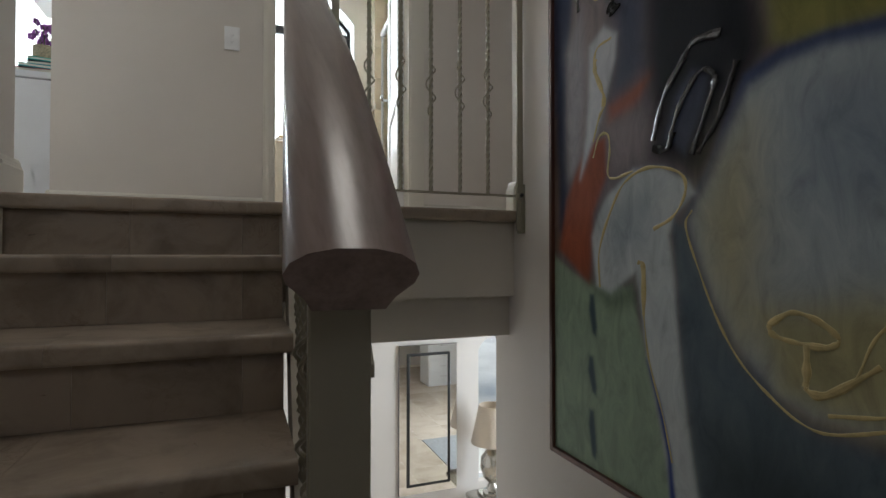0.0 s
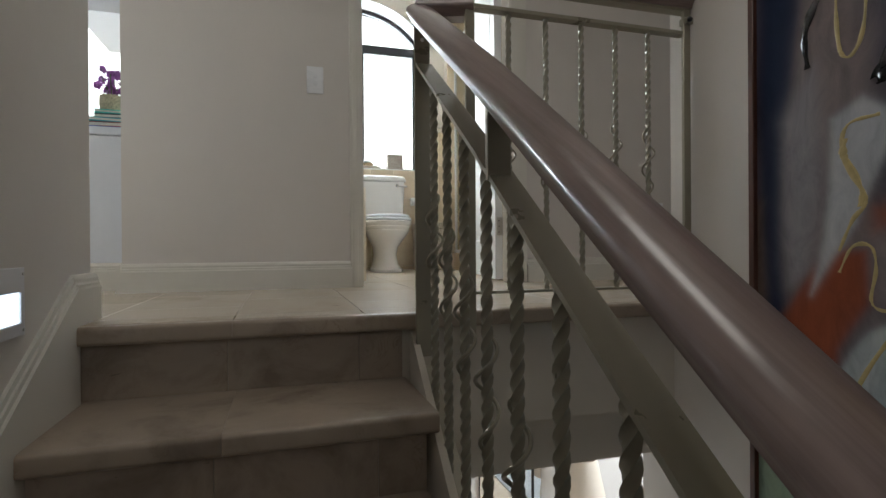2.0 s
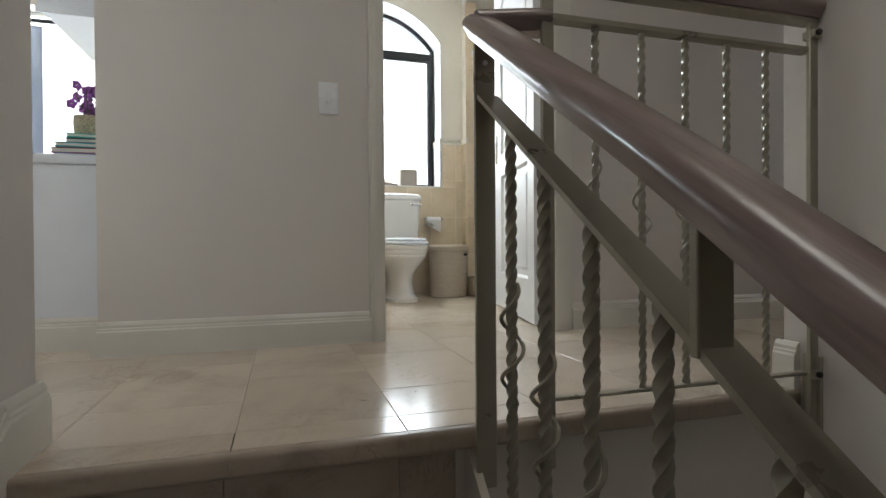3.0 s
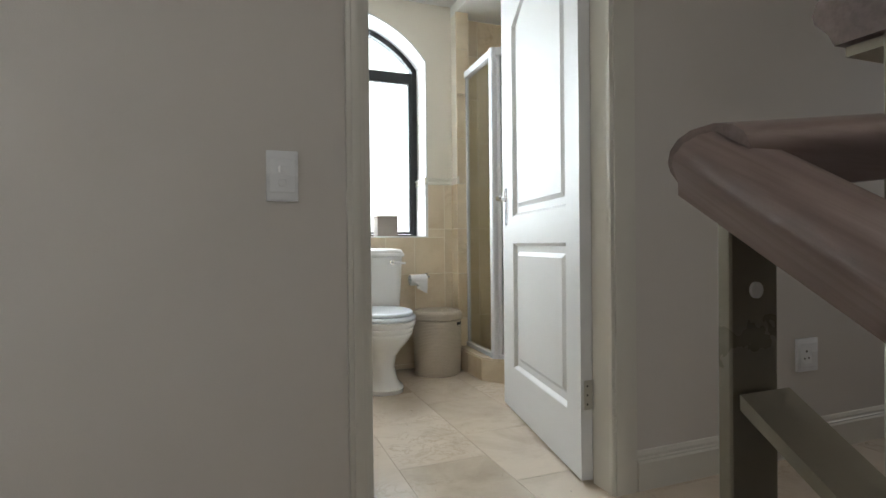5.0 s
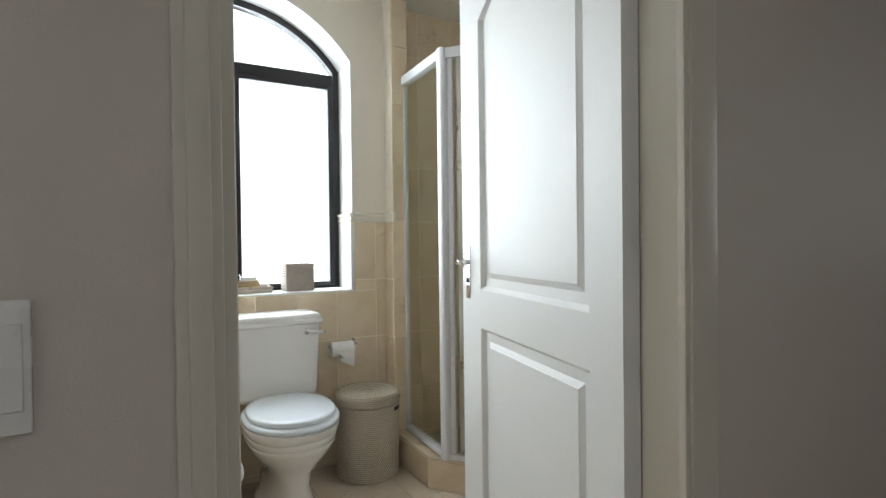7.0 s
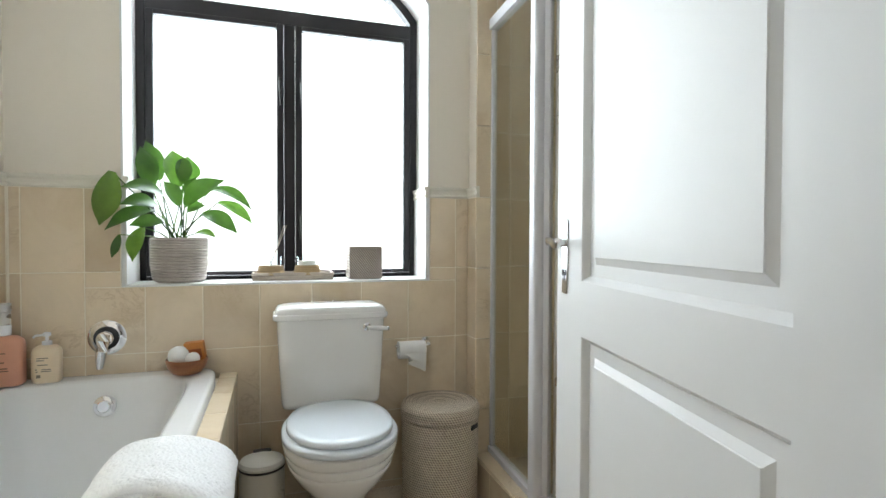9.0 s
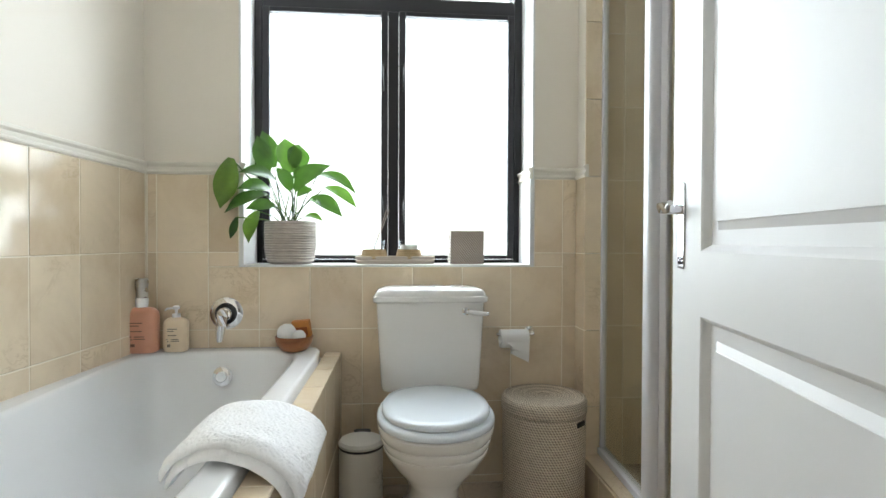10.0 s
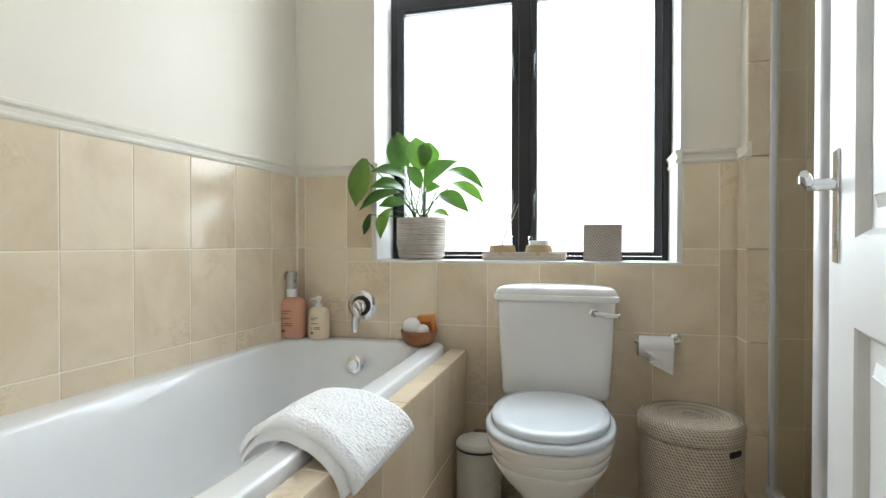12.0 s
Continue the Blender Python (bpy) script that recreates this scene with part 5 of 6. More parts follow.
# towel folded over the bath edge
def towel_mesh(lift=0.0, y0=3.80, y1=4.17, seed=2):
    """One layer of a folded towel draped across the rim: inner end in the tub, outer end down the tiled side."""
    nx, ny = 170, 140
    path = [(0.112, 0.512), (0.124, 0.534), (0.148, 0.550), (0.180, 0.557), (0.215, 0.554), (0.250, 0.545), (0.280, 0.531), (0.302, 0.513), (0.312, 0.495), (0.317, 0.476)]
    for r in range(2):      # rounds the fold
        path = [path[0]] + [q for a, b in zip(path, path[1:]) for q in ((a[0] * 0.75 + b[0] * 0.25, a[1] * 0.75 + b[1] * 0.25), (a[0] * 0.25 + b[0] * 0.75, a[1] * 0.25 + b[1] * 0.75))] + [path[-1]]
    seg = [0.0]
    for a, b in zip(path, path[1:]):
        seg.append(seg[-1] + math.hypot(b[0] - a[0], b[1] - a[1]))

    def along(s):
        s *= seg[-1]
        for i in range(len(path) - 1):
            if s <= seg[i + 1] + 1e-9:
                f = (s - seg[i]) / (seg[i + 1] - seg[i])
                return path[i][0] + f * (path[i + 1][0] - path[i][0]), path[i][1] + f * (path[i + 1][1] - path[i][1])
        return path[-1]
    bm = bmesh.new()
    top, low = [], []
    for i in range(nx + 1):
        s = i / nx
        x, z = along(s)
        xa, za = along(max(0, s - 0.03))
        xb, zb = along(min(1, s + 0.03))
        d = math.hypot(xb - xa, zb - za)
        n_x, n_z = -(zb - za) / d, (xb - xa) / d
        rt, rl = [], []
        for j in range(ny + 1):
            f = j / ny
            y = y0 + (y1 - y0) * f + 0.02 * (1 - s) * (1 - f) - 0.06 * (1 - s) * f + 0.012 * math.sin(5 * s + 2 * f) + 0.03 * (s - 0.5) * (0.5 - f)
            edge = min(1, min(f, 1 - f, s * 1.4, (1 - s) * 1.4) * 11)
            th = lift + 0.002 + 0.0165 * math.sqrt(edge) + 0.005 * noise.noise(Vector((s * 5, f * 5, seed))) + (0.0017 * noise.noise(Vector((s * 48, f * 62, 7))) + 0.0021 * noise.noise(Vector((s * 105, f * 135, 3)))) * (0.6 + 0.4 * edge)
            rt.append(bm.verts.new((x + n_x * th, y, z + n_z * th)))
            rl.append(bm.verts.new((x + n_x * (lift + 0.001), y, z + n_z * (lift + 0.001))))
        top.append(rt), low.append(rl)
    for g, flip in ((top, False), (low, True)):
        for i in range(nx):
            for j in range(ny):
                q = (g[i][j], g[i][j + 1], g[i + 1][j + 1], g[i + 1][j])
                bm.faces.new(q[::-1] if flip else q)
    rim_t = top[0] + [r[-1] for r in top[1:]] + top[-1][-2::-1] + [r[0] for r in top[-2:0:-1]]
    rim_l = low[0] + [r[-1] for r in low[1:]] + low[-1][-2::-1] + [r[0] for r in low[-2:0:-1]]
    for i in range(len(rim_t)):
        k = (i + 1) % len(rim_t)
        bm.faces.new((rim_t[i], rim_l[i], rim_l[k], rim_t[k]))
    bmesh.ops.recalc_face_normals(bm, faces=bm.faces[:])
    return bm


TOWEL = plain("white_terry_cotton", (0.96, 0.965, 0.97), 0.95, vary=0.02, scale=60, bump=0.5, grain=420)
towel = thing("bath_towel", "folded fluffy white towel hung over the bath edge", "towel")
layers = (towel_mesh(0.0, 3.772, 4.136), towel_mesh(0.0165, 3.785, 4.112, 5))
for layer in layers:
    part("cloth", layer, TOWEL, towel, "", 80)


# toilet
toilet = thing("toilet", "white traditional close-coupled toilet with closed lid", "toilet")
TXC = 0.628
YB = WY - 0.012


def dee(z, w, front, back, power=2.3, n=56, rear=3.2):
    """A ring round at the front, squarer at the back."""
    cyy, hyy = (front + back) / 2, (back - front) / 2
    pts = []
    for i in range(n):
        a = 2 * math.pi * i / n
        c, s = math.cos(a), math.sin(a)
        p = power if s < 0 else rear
        pts.append((TXC + w / 2 * abs(c) ** (2 / p) * (1 if c > 0 else -1), cyy + hyy * abs(s) ** (2 / p) * (1 if s > 0 else -1), z))
    return pts


part("pan", loft([dee(0.0, 0.225, 4.335, 4.80, 2.8), dee(0.022, 0.228, 4.332, 4.80, 2.8), dee(0.030, 0.205, 4.350, 4.80, 2.6), dee(0.055, 0.185, 4.370, 4.80), dee(0.13, 0.160, 4.40, 4.79), dee(0.19, 0.180, 4.385, 4.78),
                  dee(0.235, 0.235, 4.345, 4.76), dee(0.27, 0.285, 4.315, 4.74), dee(0.305, 0.322, 4.291, 4.73), dee(0.316, 0.330, 4.286, 4.72), dee(0.320, 0.330, 4.286, 4.72), dee(0.322, 0.326, 4.289, 4.72),
                  dee(0.336, 0.340, 4.280, 4.72), dee(0.346, 0.344, 4.277, 4.72), dee(0.350, 0.344, 4.277, 4.72), dee(0.352, 0.339, 4.280, 4.72), dee(0.364, 0.354, 4.270, 4.72), dee(0.385, 0.362, 4.265, 4.72), dee(0.390, 0.355, 4.27, 4.715)]), CERAMIC, toilet, "glazed ceramic pan with a ribbed rim", 55)
part("seat", loft([dee(z, w, fr, 4.71, 2.15, 56, 2.6) for z, w, fr in ((0.391, 0.355, 4.268), (0.395, 0.364, 4.262), (0.408, 0.364, 4.262), (0.414, 0.352, 4.270))]), SEAT, toilet, "", 60)
part("lid", loft([dee(z, w, fr, bk_, 2.1, 56, 2.3) for z, w, fr, bk_ in ((0.4155, 0.322, 4.286, 4.69), (0.419, 0.335, 4.278, 4.70), (0.430, 0.335, 4.278, 4.70), (0.436, 0.325, 4.284, 4.695), (0.4385, 0.287, 4.31, 4.67), (0.4395, 0.10, 4.44, 4.58))]), SEAT, toilet, "smooth cool white closed lid", 60)
ch = [oval(TXC, YB - 0.085, w / 2, d / 2, z, 9, 56) for z, w, d in ((0.405, 0.325, 0.14), (0.41, 0.345, 0.155), (0.425, 0.354, 0.160), (0.57, 0.372, 0.164), (0.725, 0.388, 0.168))]
part("cistern", loft(ch), CERAMIC, toilet, "", 50)
part("cistern_lid", loft([oval(TXC, YB - 0.087, w / 2, d / 2, z, 9, 56) for z, w, d in ((0.7255, 0.404, 0.180), (0.729, 0.412, 0.186), (0.742, 0.414, 0.188), (0.746, 0.411, 0.185), (0.748, 0.402, 0.177), (0.757, 0.398, 0.174), (0.766, 0.386, 0.165), (0.770, 0.376, 0.157), (0.776, 0.33, 0.125), (0.780, 0.2, 0.07))]), CERAMIC, toilet, "", 32)
lv_ = part("flush_lever", moved(lathe([(0.015, 0), (0.014, 0.006), (0.008, 0.010), (0.007, 0.018)], n=22), Matrix.Translation((0.752, YB - 0.167, 0.694)) @ Matrix.Rotation(radians(90), 4, "X")), CHROME, toilet, "chrome lever with a white ceramic grip")
part("lever_grip", tube([(0.752, YB - 0.184, 0.694), (0.78, YB - 0.187, 0.691), (0.80, YB - 0.187, 0.689), (0.826, YB - 0.187, 0.687)], [0.006, 0.0085, 0.009, 0.0075], 12), CERAMIC, lv_)
part("lever_tip", tube([(0.826, YB - 0.187, 0.687), (0.832, YB - 0.187, 0.687)], 0.008, 12), CHROME, lv_)
part("supply_pipe", tube([(0.80, 4.862, 0.30), (0.80, 4.84, 0.33), (0.78, 4.82, 0.40)], 0.007, 8), STEEL, toilet)
part("stop_valve", tube([(0.80, 4.878, 0.30), (0.80, 4.83, 0.30)], 0.014, 12), STEEL, toilet)

# toilet roll
roll_holder = thing("toilet_roll_holder", "chrome toilet roll holder on the tiled wall", "toilet roll holder")
part("wall_rose", moved(lathe([(0.020, 0), (0.020, 0.006), (0.012, 0.010), (0.008, 0.055)], n=24), Matrix.Translation((1.025, WY - 0.008, 0.592)) @ Matrix.Rotation(radians(90), 4, "X")), CHROME, roll_holder)
part("arm", tube([(1.030, 4.822, 0.592), (1.015, 4.820, 0.590), (0.90, 4.820, 0.588), (0.885, 4.820, 0.592)], 0.006, 10), CHROME, roll_holder)
ROLLPAPER = plain("white_tissue", (0.82, 0.81, 0.80), 0.95, vary=0.02, bump=0.4, grain=500)
roll = thing("toilet_roll", "white toilet roll with a loose torn end", "toilet roll")
rp = Matrix.Translation((0.898, 4.820, 0.574)) @ Matrix.Rotation(radians(90), 4, "Y")
part("roll", moved(lathe([(0.020, 0), (0.034, 0.0), (0.035, 0.002), (0.035, 0.106), (0.034, 0.108), (0.020, 0.108), (0.020, 0.0)], n=40, caps=False), rp), ROLLPAPER, roll)
sheet = bmesh.new()
g = []
for i in range(9):
    f = i / 8
    g.append([sheet.verts.new((0.9 + 0.104 * (0.15 + 0.85 * k / 6) + (0.0 if k else 0.055 * f), 4.783 - 0.004 * math.sin(3 * f) + 0.002 * k * f, 0.566 - (0.034 + 0.045 * k / 6) * f)) for k in range(7)])
for i in range(8):
    for k in range(6):
        sheet.faces.new((g[i][k], g[i][k + 1], g[i + 1][k + 1], g[i + 1][k]))
part("loose_end", sheet, ROLLPAPER, roll)


# laundry basket
def weave_material(name, a, b, turns, pitch):
    """Coiled rattan: slanting strands over rows, from the object's own place round the axis."""
    m, n, l, bs = material(name)
    co = n.new("ShaderNodeTexCoord")
    sep = n.new("ShaderNodeSeparateXYZ")
    l.new(co.outputs["Object"], sep.inputs[0])

    def math_node(op, x, y=None):
        k = n.new("ShaderNodeMath")
        k.operation = op
        for i, v in enumerate((x, y)):
            if v is None:
                continue
            if isinstance(v, (int, float)):
                k.inputs[i].default_value = v
            else:
                l.new(v, k.inputs[i])
        return k.outputs[0]
    ang = math_node("ARCTAN2", sep.outputs[1], sep.outputs[0])
    rad = math_node("SQRT", math_node("ADD", math_node("MULTIPLY", sep.outputs[0], sep.outputs[0]), math_node("MULTIPLY", sep.outputs[1], sep.outputs[1])))
    height = math_node("SUBTRACT", sep.outputs[2], rad)
    row = math_node("SINE", math_node("MULTIPLY", height, 2 * math.pi / pitch))
    slant = math_node("SINE", math_node("ADD", math_node("MULTIPLY", ang, turns), math_node("MULTIPLY", height, 2 * math.pi / pitch * 0.5)))
    both = math_node("ADD", math_node("MULTIPLY", row, 0.45), math_node("MULTIPLY", slant, 0.55))
    grain = noise_node(n, l, 55, 5)
    both2 = math_node("ADD", both, math_node("MULTIPLY", math_node("SUBTRACT", grain.outputs[0], 0.5), 1.1))
    mapped = math_node("ADD", math_node("MULTIPLY", both2, 0.5), 0.5)
    l.new(ramp(n, l, mapped, ((0.12, a), (0.45, tuple((x + y) / 2 for x, y in zip(a, b))), (0.75, b))).outputs[0], bs.inputs["Base Color"])
    bs.inputs["Roughness"].default_value = 0.75
    bumped(n, l, bs, mapped, 0.9, 0.004)
    return m


RATTAN = weave_material("pale_coiled_rattan", (0.33, 0.26, 0.19), (0.80, 0.71, 0.59), 92, 0.0088)
basket = thing("laundry_basket", "pale woven rattan laundry basket with a lid", "basket")
BKX, BKY, BKR = 1.040, 4.715, 0.150
bk = Matrix.Translation((BKX, BKY, 0))


def woven(profile):
    """A coiled wall with rounded rows."""
    out = []
    for (r0, z0), (r1, z1) in zip(profile, profile[1:]):
        steps = max(1, int(math.hypot(r1 - r0, z1 - z0) / 0.0042))
        for k in range(steps):
            f = k / steps
            out.append((r0 + (r1 - r0) * f, z0 + (z1 - z0) * f))
    return out + [profile[-1]]


body_b = lathe(woven([(0.138, 0.0), (0.146, 0.006), (0.1475, 0.12), (0.149, 0.24), (BKR, 0.335)]) + [(0.143, 0.335), (0.140, 0.30)], n=72)
bo = part("basket_body", body_b, RATTAN, basket, "", 75)
bo.matrix_basis = bk
lid_b = lathe(woven([(0.146, 0.337), (0.1535, 0.341), (0.1535, 0.376), (0.147, 0.386)]) + [(0.146 - 0.0075 * k, 0.3885 + 0.0022 * math.sin(k * 2.1)) for k in range(19)], n=72)
lo_ = part("basket_lid", lid_b, RATTAN, basket, "flat coiled rattan lid", 75)
lo_.matrix_basis = bk
# The weave isn't cut here; a black block gives the hand hole's shade.
hang = radians(-48)
part("hand_hole_shade", moved(bx((-0.006, -0.024, -0.009), (0.006, 0.024, 0.009), 0.004, 2), Matrix.Translation((BKX + 0.1475 * math.cos(hang), BKY + 0.1475 * math.sin(hang), 0.315)) @ Matrix.Rotation(hang, 4, "Z")), BLACK, basket, "solid black block standing in for the shade of a hand hole")

# pedal bin
CREAMENAMEL = plain("cream_bin_enamel", (0.66, 0.64, 0.58), 0.3, vary=0.02, bump=0.03)
pedal_bin = thing("pedal_bin", "small cream enamelled pedal bin beside the toilet", "bin")
PBX, PBY = 0.385, 4.66
part("base_ring", lathe([(0.076, 0.0), (0.078, 0.014), (0.075, 0.016)], PBX, PBY, 36), BLACK, pedal_bin)
part("bin_body", lathe([(0.074, 0.016), (0.074, 0.238), (0.072, 0.240)], PBX, PBY, 40), CREAMENAMEL, pedal_bin)
part("rim_band", lathe([(0.0745, 0.2405), (0.0755, 0.246), (0.074, 0.248)], PBX, PBY, 40), BLACK, pedal_bin)
part("bin_lid", lathe([(0.0755, 0.2485), (0.0765, 0.256), (0.070, 0.266), (0.045, 0.273), (0.01, 0.275)], PBX, PBY, 40), CREAMENAMEL, pedal_bin)
part("hinge_cover", loft([oval(PBX, PBY + 0.068, 0.030, 0.018, z, 3, 20) for z in (0.22, 0.262, 0.270)]), BLACK, pedal_bin)
part("pedal", loft([oval(PBX + 0.012, PBY - 0.085, 0.024, 0.018, z, 3, 20) for z in (0.014, 0.020)]), STEEL, pedal_bin)

# ---------------- shower ----------------
shower = thing("shower_enclosure", "angled glass shower enclosure with satin white frame on a tiled kerb", "shower")
SHP = [(1.284, 4.775), (1.264, 4.360), (1.60, 3.93), (2.09, 3.93)]
KERB = [(1.208, 4.784), (1.208, 4.415), (1.58, 3.875), (2.098, 3.875), (2.098, 3.985), (1.63, 3.985), (1.318, 4.445), (1.318, 4.784)]
structure("shower_kerb", prism([(x + (0.004 if i < 4 else 0), y + (0.004 if 1 <= i <= 3 else 0)) for i, (x, y) in enumerate(KERB)], "z", -0.01, 0.128), GROUT, "tiled kerb under the shower screen", "kerb")
structure("shower_tray", prism([(1.318, 4.784), (1.318, 4.445), (1.63, 3.985), (2.098, 3.985), (2.098, 4.884), (1.301, 4.884), (1.301, 4.784)], "z", -0.01, 0.05), FLOOR, "stone shower floor", "shower floor")
SH0, SH1 = 0.140, 1.915
for i, ((x0, y0), (x1, y1)) in enumerate(zip(SHP, SHP[1:])):
    d = Vector((x1 - x0, y1 - y0, 0))
    L = d.length
    d.normalize()
    M = Matrix.Translation((x0, y0, 0)) @ Matrix.Rotation(math.atan2(d.y, d.x), 4, "Z")
    part("top_track", moved(bx((0, -0.020, SH1 - 0.045), (L, 0.020, SH1), 0.003, 1), M), SATIN, shower)
    part("bottom_track", moved(bx((0, -0.018, SH0), (L, 0.018, SH0 + 0.026), 0.003, 1), M), SATIN, shower)
    gl = part("glass_panel", moved(bx((0.012, -0.003, SH0 + 0.026), (L - 0.012, 0.003, SH1 - 0.045)), M), SHOWERGLASS, shower, "clear glass panel")
    gl.visible_shadow = False
    if i == 0:
        part("wall_channel", moved(bx((-0.002, -0.010, SH0 + 0.026), (0.014, 0.010, SH1 - 0.045), 0.002, 1), M), SATIN, shower)
    if i == 1:
        for a in (0.03, 0.07):
            part("door_stile", moved(bx((a, -0.014, SH0 + 0.026), (a + 0.024, 0.014, SH1 - 0.045), 0.004, 1), M), STEEL if a > 0.05 else SATIN, shower)
for x, y in SHP[1:3]:
    part("corner_post", loft([oval(x + 0.004, y - 0.006, 0.026, 0.026, z, 3.2, 24) for z in (SH0, SH1 + 0.002)]), SATIN, shower)

# ---------------- things on the sill ----------------
SZ0 = 0.8545
POTCLAY = plain("ribbed_grey_ceramic", (0.50, 0.45, 0.41), 0.85, vary=0.12, scale=25, bump=0.5, grain=200)
peace_lily = thing("potted_plant", "green leafy houseplant in a ribbed grey pot on the sill", "potted plant")
PX, PY = 0.085, 4.985
prof = [(0.078, SZ0), (0.090, SZ0 + 0.008)]
for k in range(16):
    z = SZ0 + 0.010 + 0.0096 * k
    r = 0.090 + 0.008 * min(1, k / 5)
    prof += [(r, z), (r + 0.0032, z + 0.0024), (r + 0.0032, z + 0.0062), (r, z + 0.0086)]
zt = prof[-1][1]
prof += [(0.098, zt + 0.004), (0.091, zt + 0.004), (0.088, zt - 0.02)]
part("pot", lathe(prof, PX, PY, 48), POTCLAY, peace_lily, "ribbed grey-beige pot", 30)
part("soil", lathe([(0.0885, zt - 0.022), (0.05, zt - 0.017), (0.01, zt - 0.018)], PX, PY, 28), plain("potting_soil", (0.04, 0.028, 0.02), 0.95, vary=0.4, scale=60, bump=1.0), peace_lily)


def leaf_material(name, colour):
    m, n, l, b = material(name)
    vein = noise_node(n, l, 40, 4, 0.5, 0.3)
    info = n.new("ShaderNodeObjectInfo")
    tone = ramp(n, l, info.outputs["Random"], ((0.0, tuple(c * 0.6 for c in colour)), (0.6, colour), (1.0, (colour[0] * 1.9, colour[1] * 1.35, colour[2] * 1.0))))
    fine = ramp(n, l, vein.outputs[0], ((0.3, (0.82, 0.84, 0.8)), (0.7, (1.08, 1.06, 1.0))))
    col = mixed(n, l, 1.0, tone.outputs[0], fine.outputs[0], "MULTIPLY")
    l.new(col, b.inputs["Base Color"])
    b.inputs["Roughness"].default_value = 0.3
    trans = n.new("ShaderNodeBsdfTranslucent")
    l.new(mixed(n, l, 1.0, col, (1.4, 1.45, 0.7), "MULTIPLY"), trans.inputs[0])
    mix = n.new("ShaderNodeMixShader")
    mix.inputs[0].default_value = 0.3
    l.new(b.outputs[0], mix.inputs[1]), l.new(trans.outputs[0], mix.inputs[2])
    l.new(mix.outputs[0], n["Material Output"].inputs[0])
    bumped(n, l, b, vein.outputs[0], 0.15, 0.002)
    return m


LEAF = leaf_material("houseplant_leaf", (0.07, 0.165, 0.042))


def blade(base, mid, tip, width, droop, twist):
    """One leaf on its stalk: stalk from base to mid, blade from mid to tip with a folded midrib, curling down."""
    base, mid, tip = Vector(base), Vector(mid), Vector(tip)
    axis = tip - mid
    side = axis.cross(Vector((0.2, -1.0, 0.6)))      # leaves turn their faces to the room and up
    side = (Matrix.Rotation(twist, 3, axis.normalized()) @ side.normalized())
    up = side.cross(axis).normalized()
    rows = []
    n = 12
    for i in range(n + 1):
        f = i / n
        c = mid + axis * f + up * (droop * 4 * f * (1 - f) * axis.length)
        w = width * (math.sin(math.pi * min(1, f * 0.88 + 0.06)) ** 0.85) * (1 - f ** 7) + 0.0012
        rows.append([c - side * w + up * w * 0.28, c - side * w * 0.5 + up * w * 0.07, c, c + side * w * 0.5 + up * w * 0.07, c + side * w + up * w * 0.28])
    bm = bmesh.new()
    g = [[bm.verts.new(p) for p in r] for r in rows]
    for i in range(n):
        for k in range(4):
            bm.faces.new((g[i][k], g[i][k + 1], g[i + 1][k + 1], g[i + 1][k]))
    stalk = tube([base, base * 0.5 + mid * 0.5 + Vector((0, 0, 0.01)), mid], [0.0032, 0.0026, 0.002], 6)
    return bm, stalk


crown0 = Vector((PX, PY, zt - 0.015))
rl = random.Random(9)


def grow(mid, tip, half_width, droop, twist=0.2):
    """One leaf of the houseplant: where its blade begins and ends from the middle of the pot."""
    foot = crown0 + Vector((rl.uniform(-0.03, 0.03), rl.uniform(-0.03, 0.03), 0))
    bm, stalk = blade(foot, crown0 + Vector(mid), crown0 + Vector(tip), half_width, droop, twist)
    lf = part("leaf", bm, LEAF, peace_lily, "", 80)
    part("stalk", stalk, LEAF, lf)


grow((-0.185, -0.145, 0.245), (-0.225, -0.145, 0.060), 0.041, 0.19, -0.25)
grow((-0.094, 0.000, 0.204), (-0.132, 0.010, 0.358), 0.039, 0.06, 0.15)
grow((-0.072, 0.030, 0.237), (-0.121, 0.040, 0.385), 0.036, 0.07, 0.05)
grow((-0.006, -0.020, 0.209), (-0.022, -0.010, 0.347), 0.054, 0.10, 0.35)
grow((0.011, 0.000, 0.226), (0.028, 0.020, 0.330), 0.047, 0.12, 0.45)
grow((0.006, -0.040, 0.138), (-0.044, -0.060, 0.226), 0.031, 0.10, 0.20)
grow((0.022, -0.030, 0.138), (0.165, -0.050, 0.237), 0.036, 0.25, 0.05)
grow((0.105, 0.000, 0.204), (0.259, -0.010, 0.127), 0.024, 0.25, -0.05)
grow((0.138, -0.020, 0.154), (0.262, -0.030, 0.072), 0.023, 0.20, 0.00)
grow((0.083, -0.040, 0.110), (0.209, -0.060, 0.035), 0.031, 0.22, 0.05)
grow((0.061, -0.060, 0.033), (0.138, -0.080, 0.017), 0.018, 0.19, -0.30)
grow((-0.044, -0.050, 0.171), (-0.160, -0.145, 0.193), 0.034, 0.15, 0.20)
grow((-0.061, -0.050, 0.132), (-0.165, -0.145, 0.132), 0.034, 0.15, 0.15)
grow((-0.077, -0.060, 0.121), (-0.209, -0.145, 0.044), 0.028, 0.15, 0.15)
grow((-0.044, -0.070, 0.077), (-0.143, -0.110, 0.061), 0.023, 0.19, -0.15)
grow((-0.105, -0.080, 0.055), (-0.134, -0.110, -0.066), 0.028, 0.15, 0.30)
grow((-0.165, -0.145, 0.028), (-0.189, -0.145, -0.050), 0.013, 0.12, -0.25)
grow((0.028, 0.000, 0.165), (0.055, 0.010, 0.248), 0.031, 0.07, 0.25)
grow((0.033, -0.050, 0.116), (0.099, -0.070, 0.138), 0.024, 0.15, -0.10)

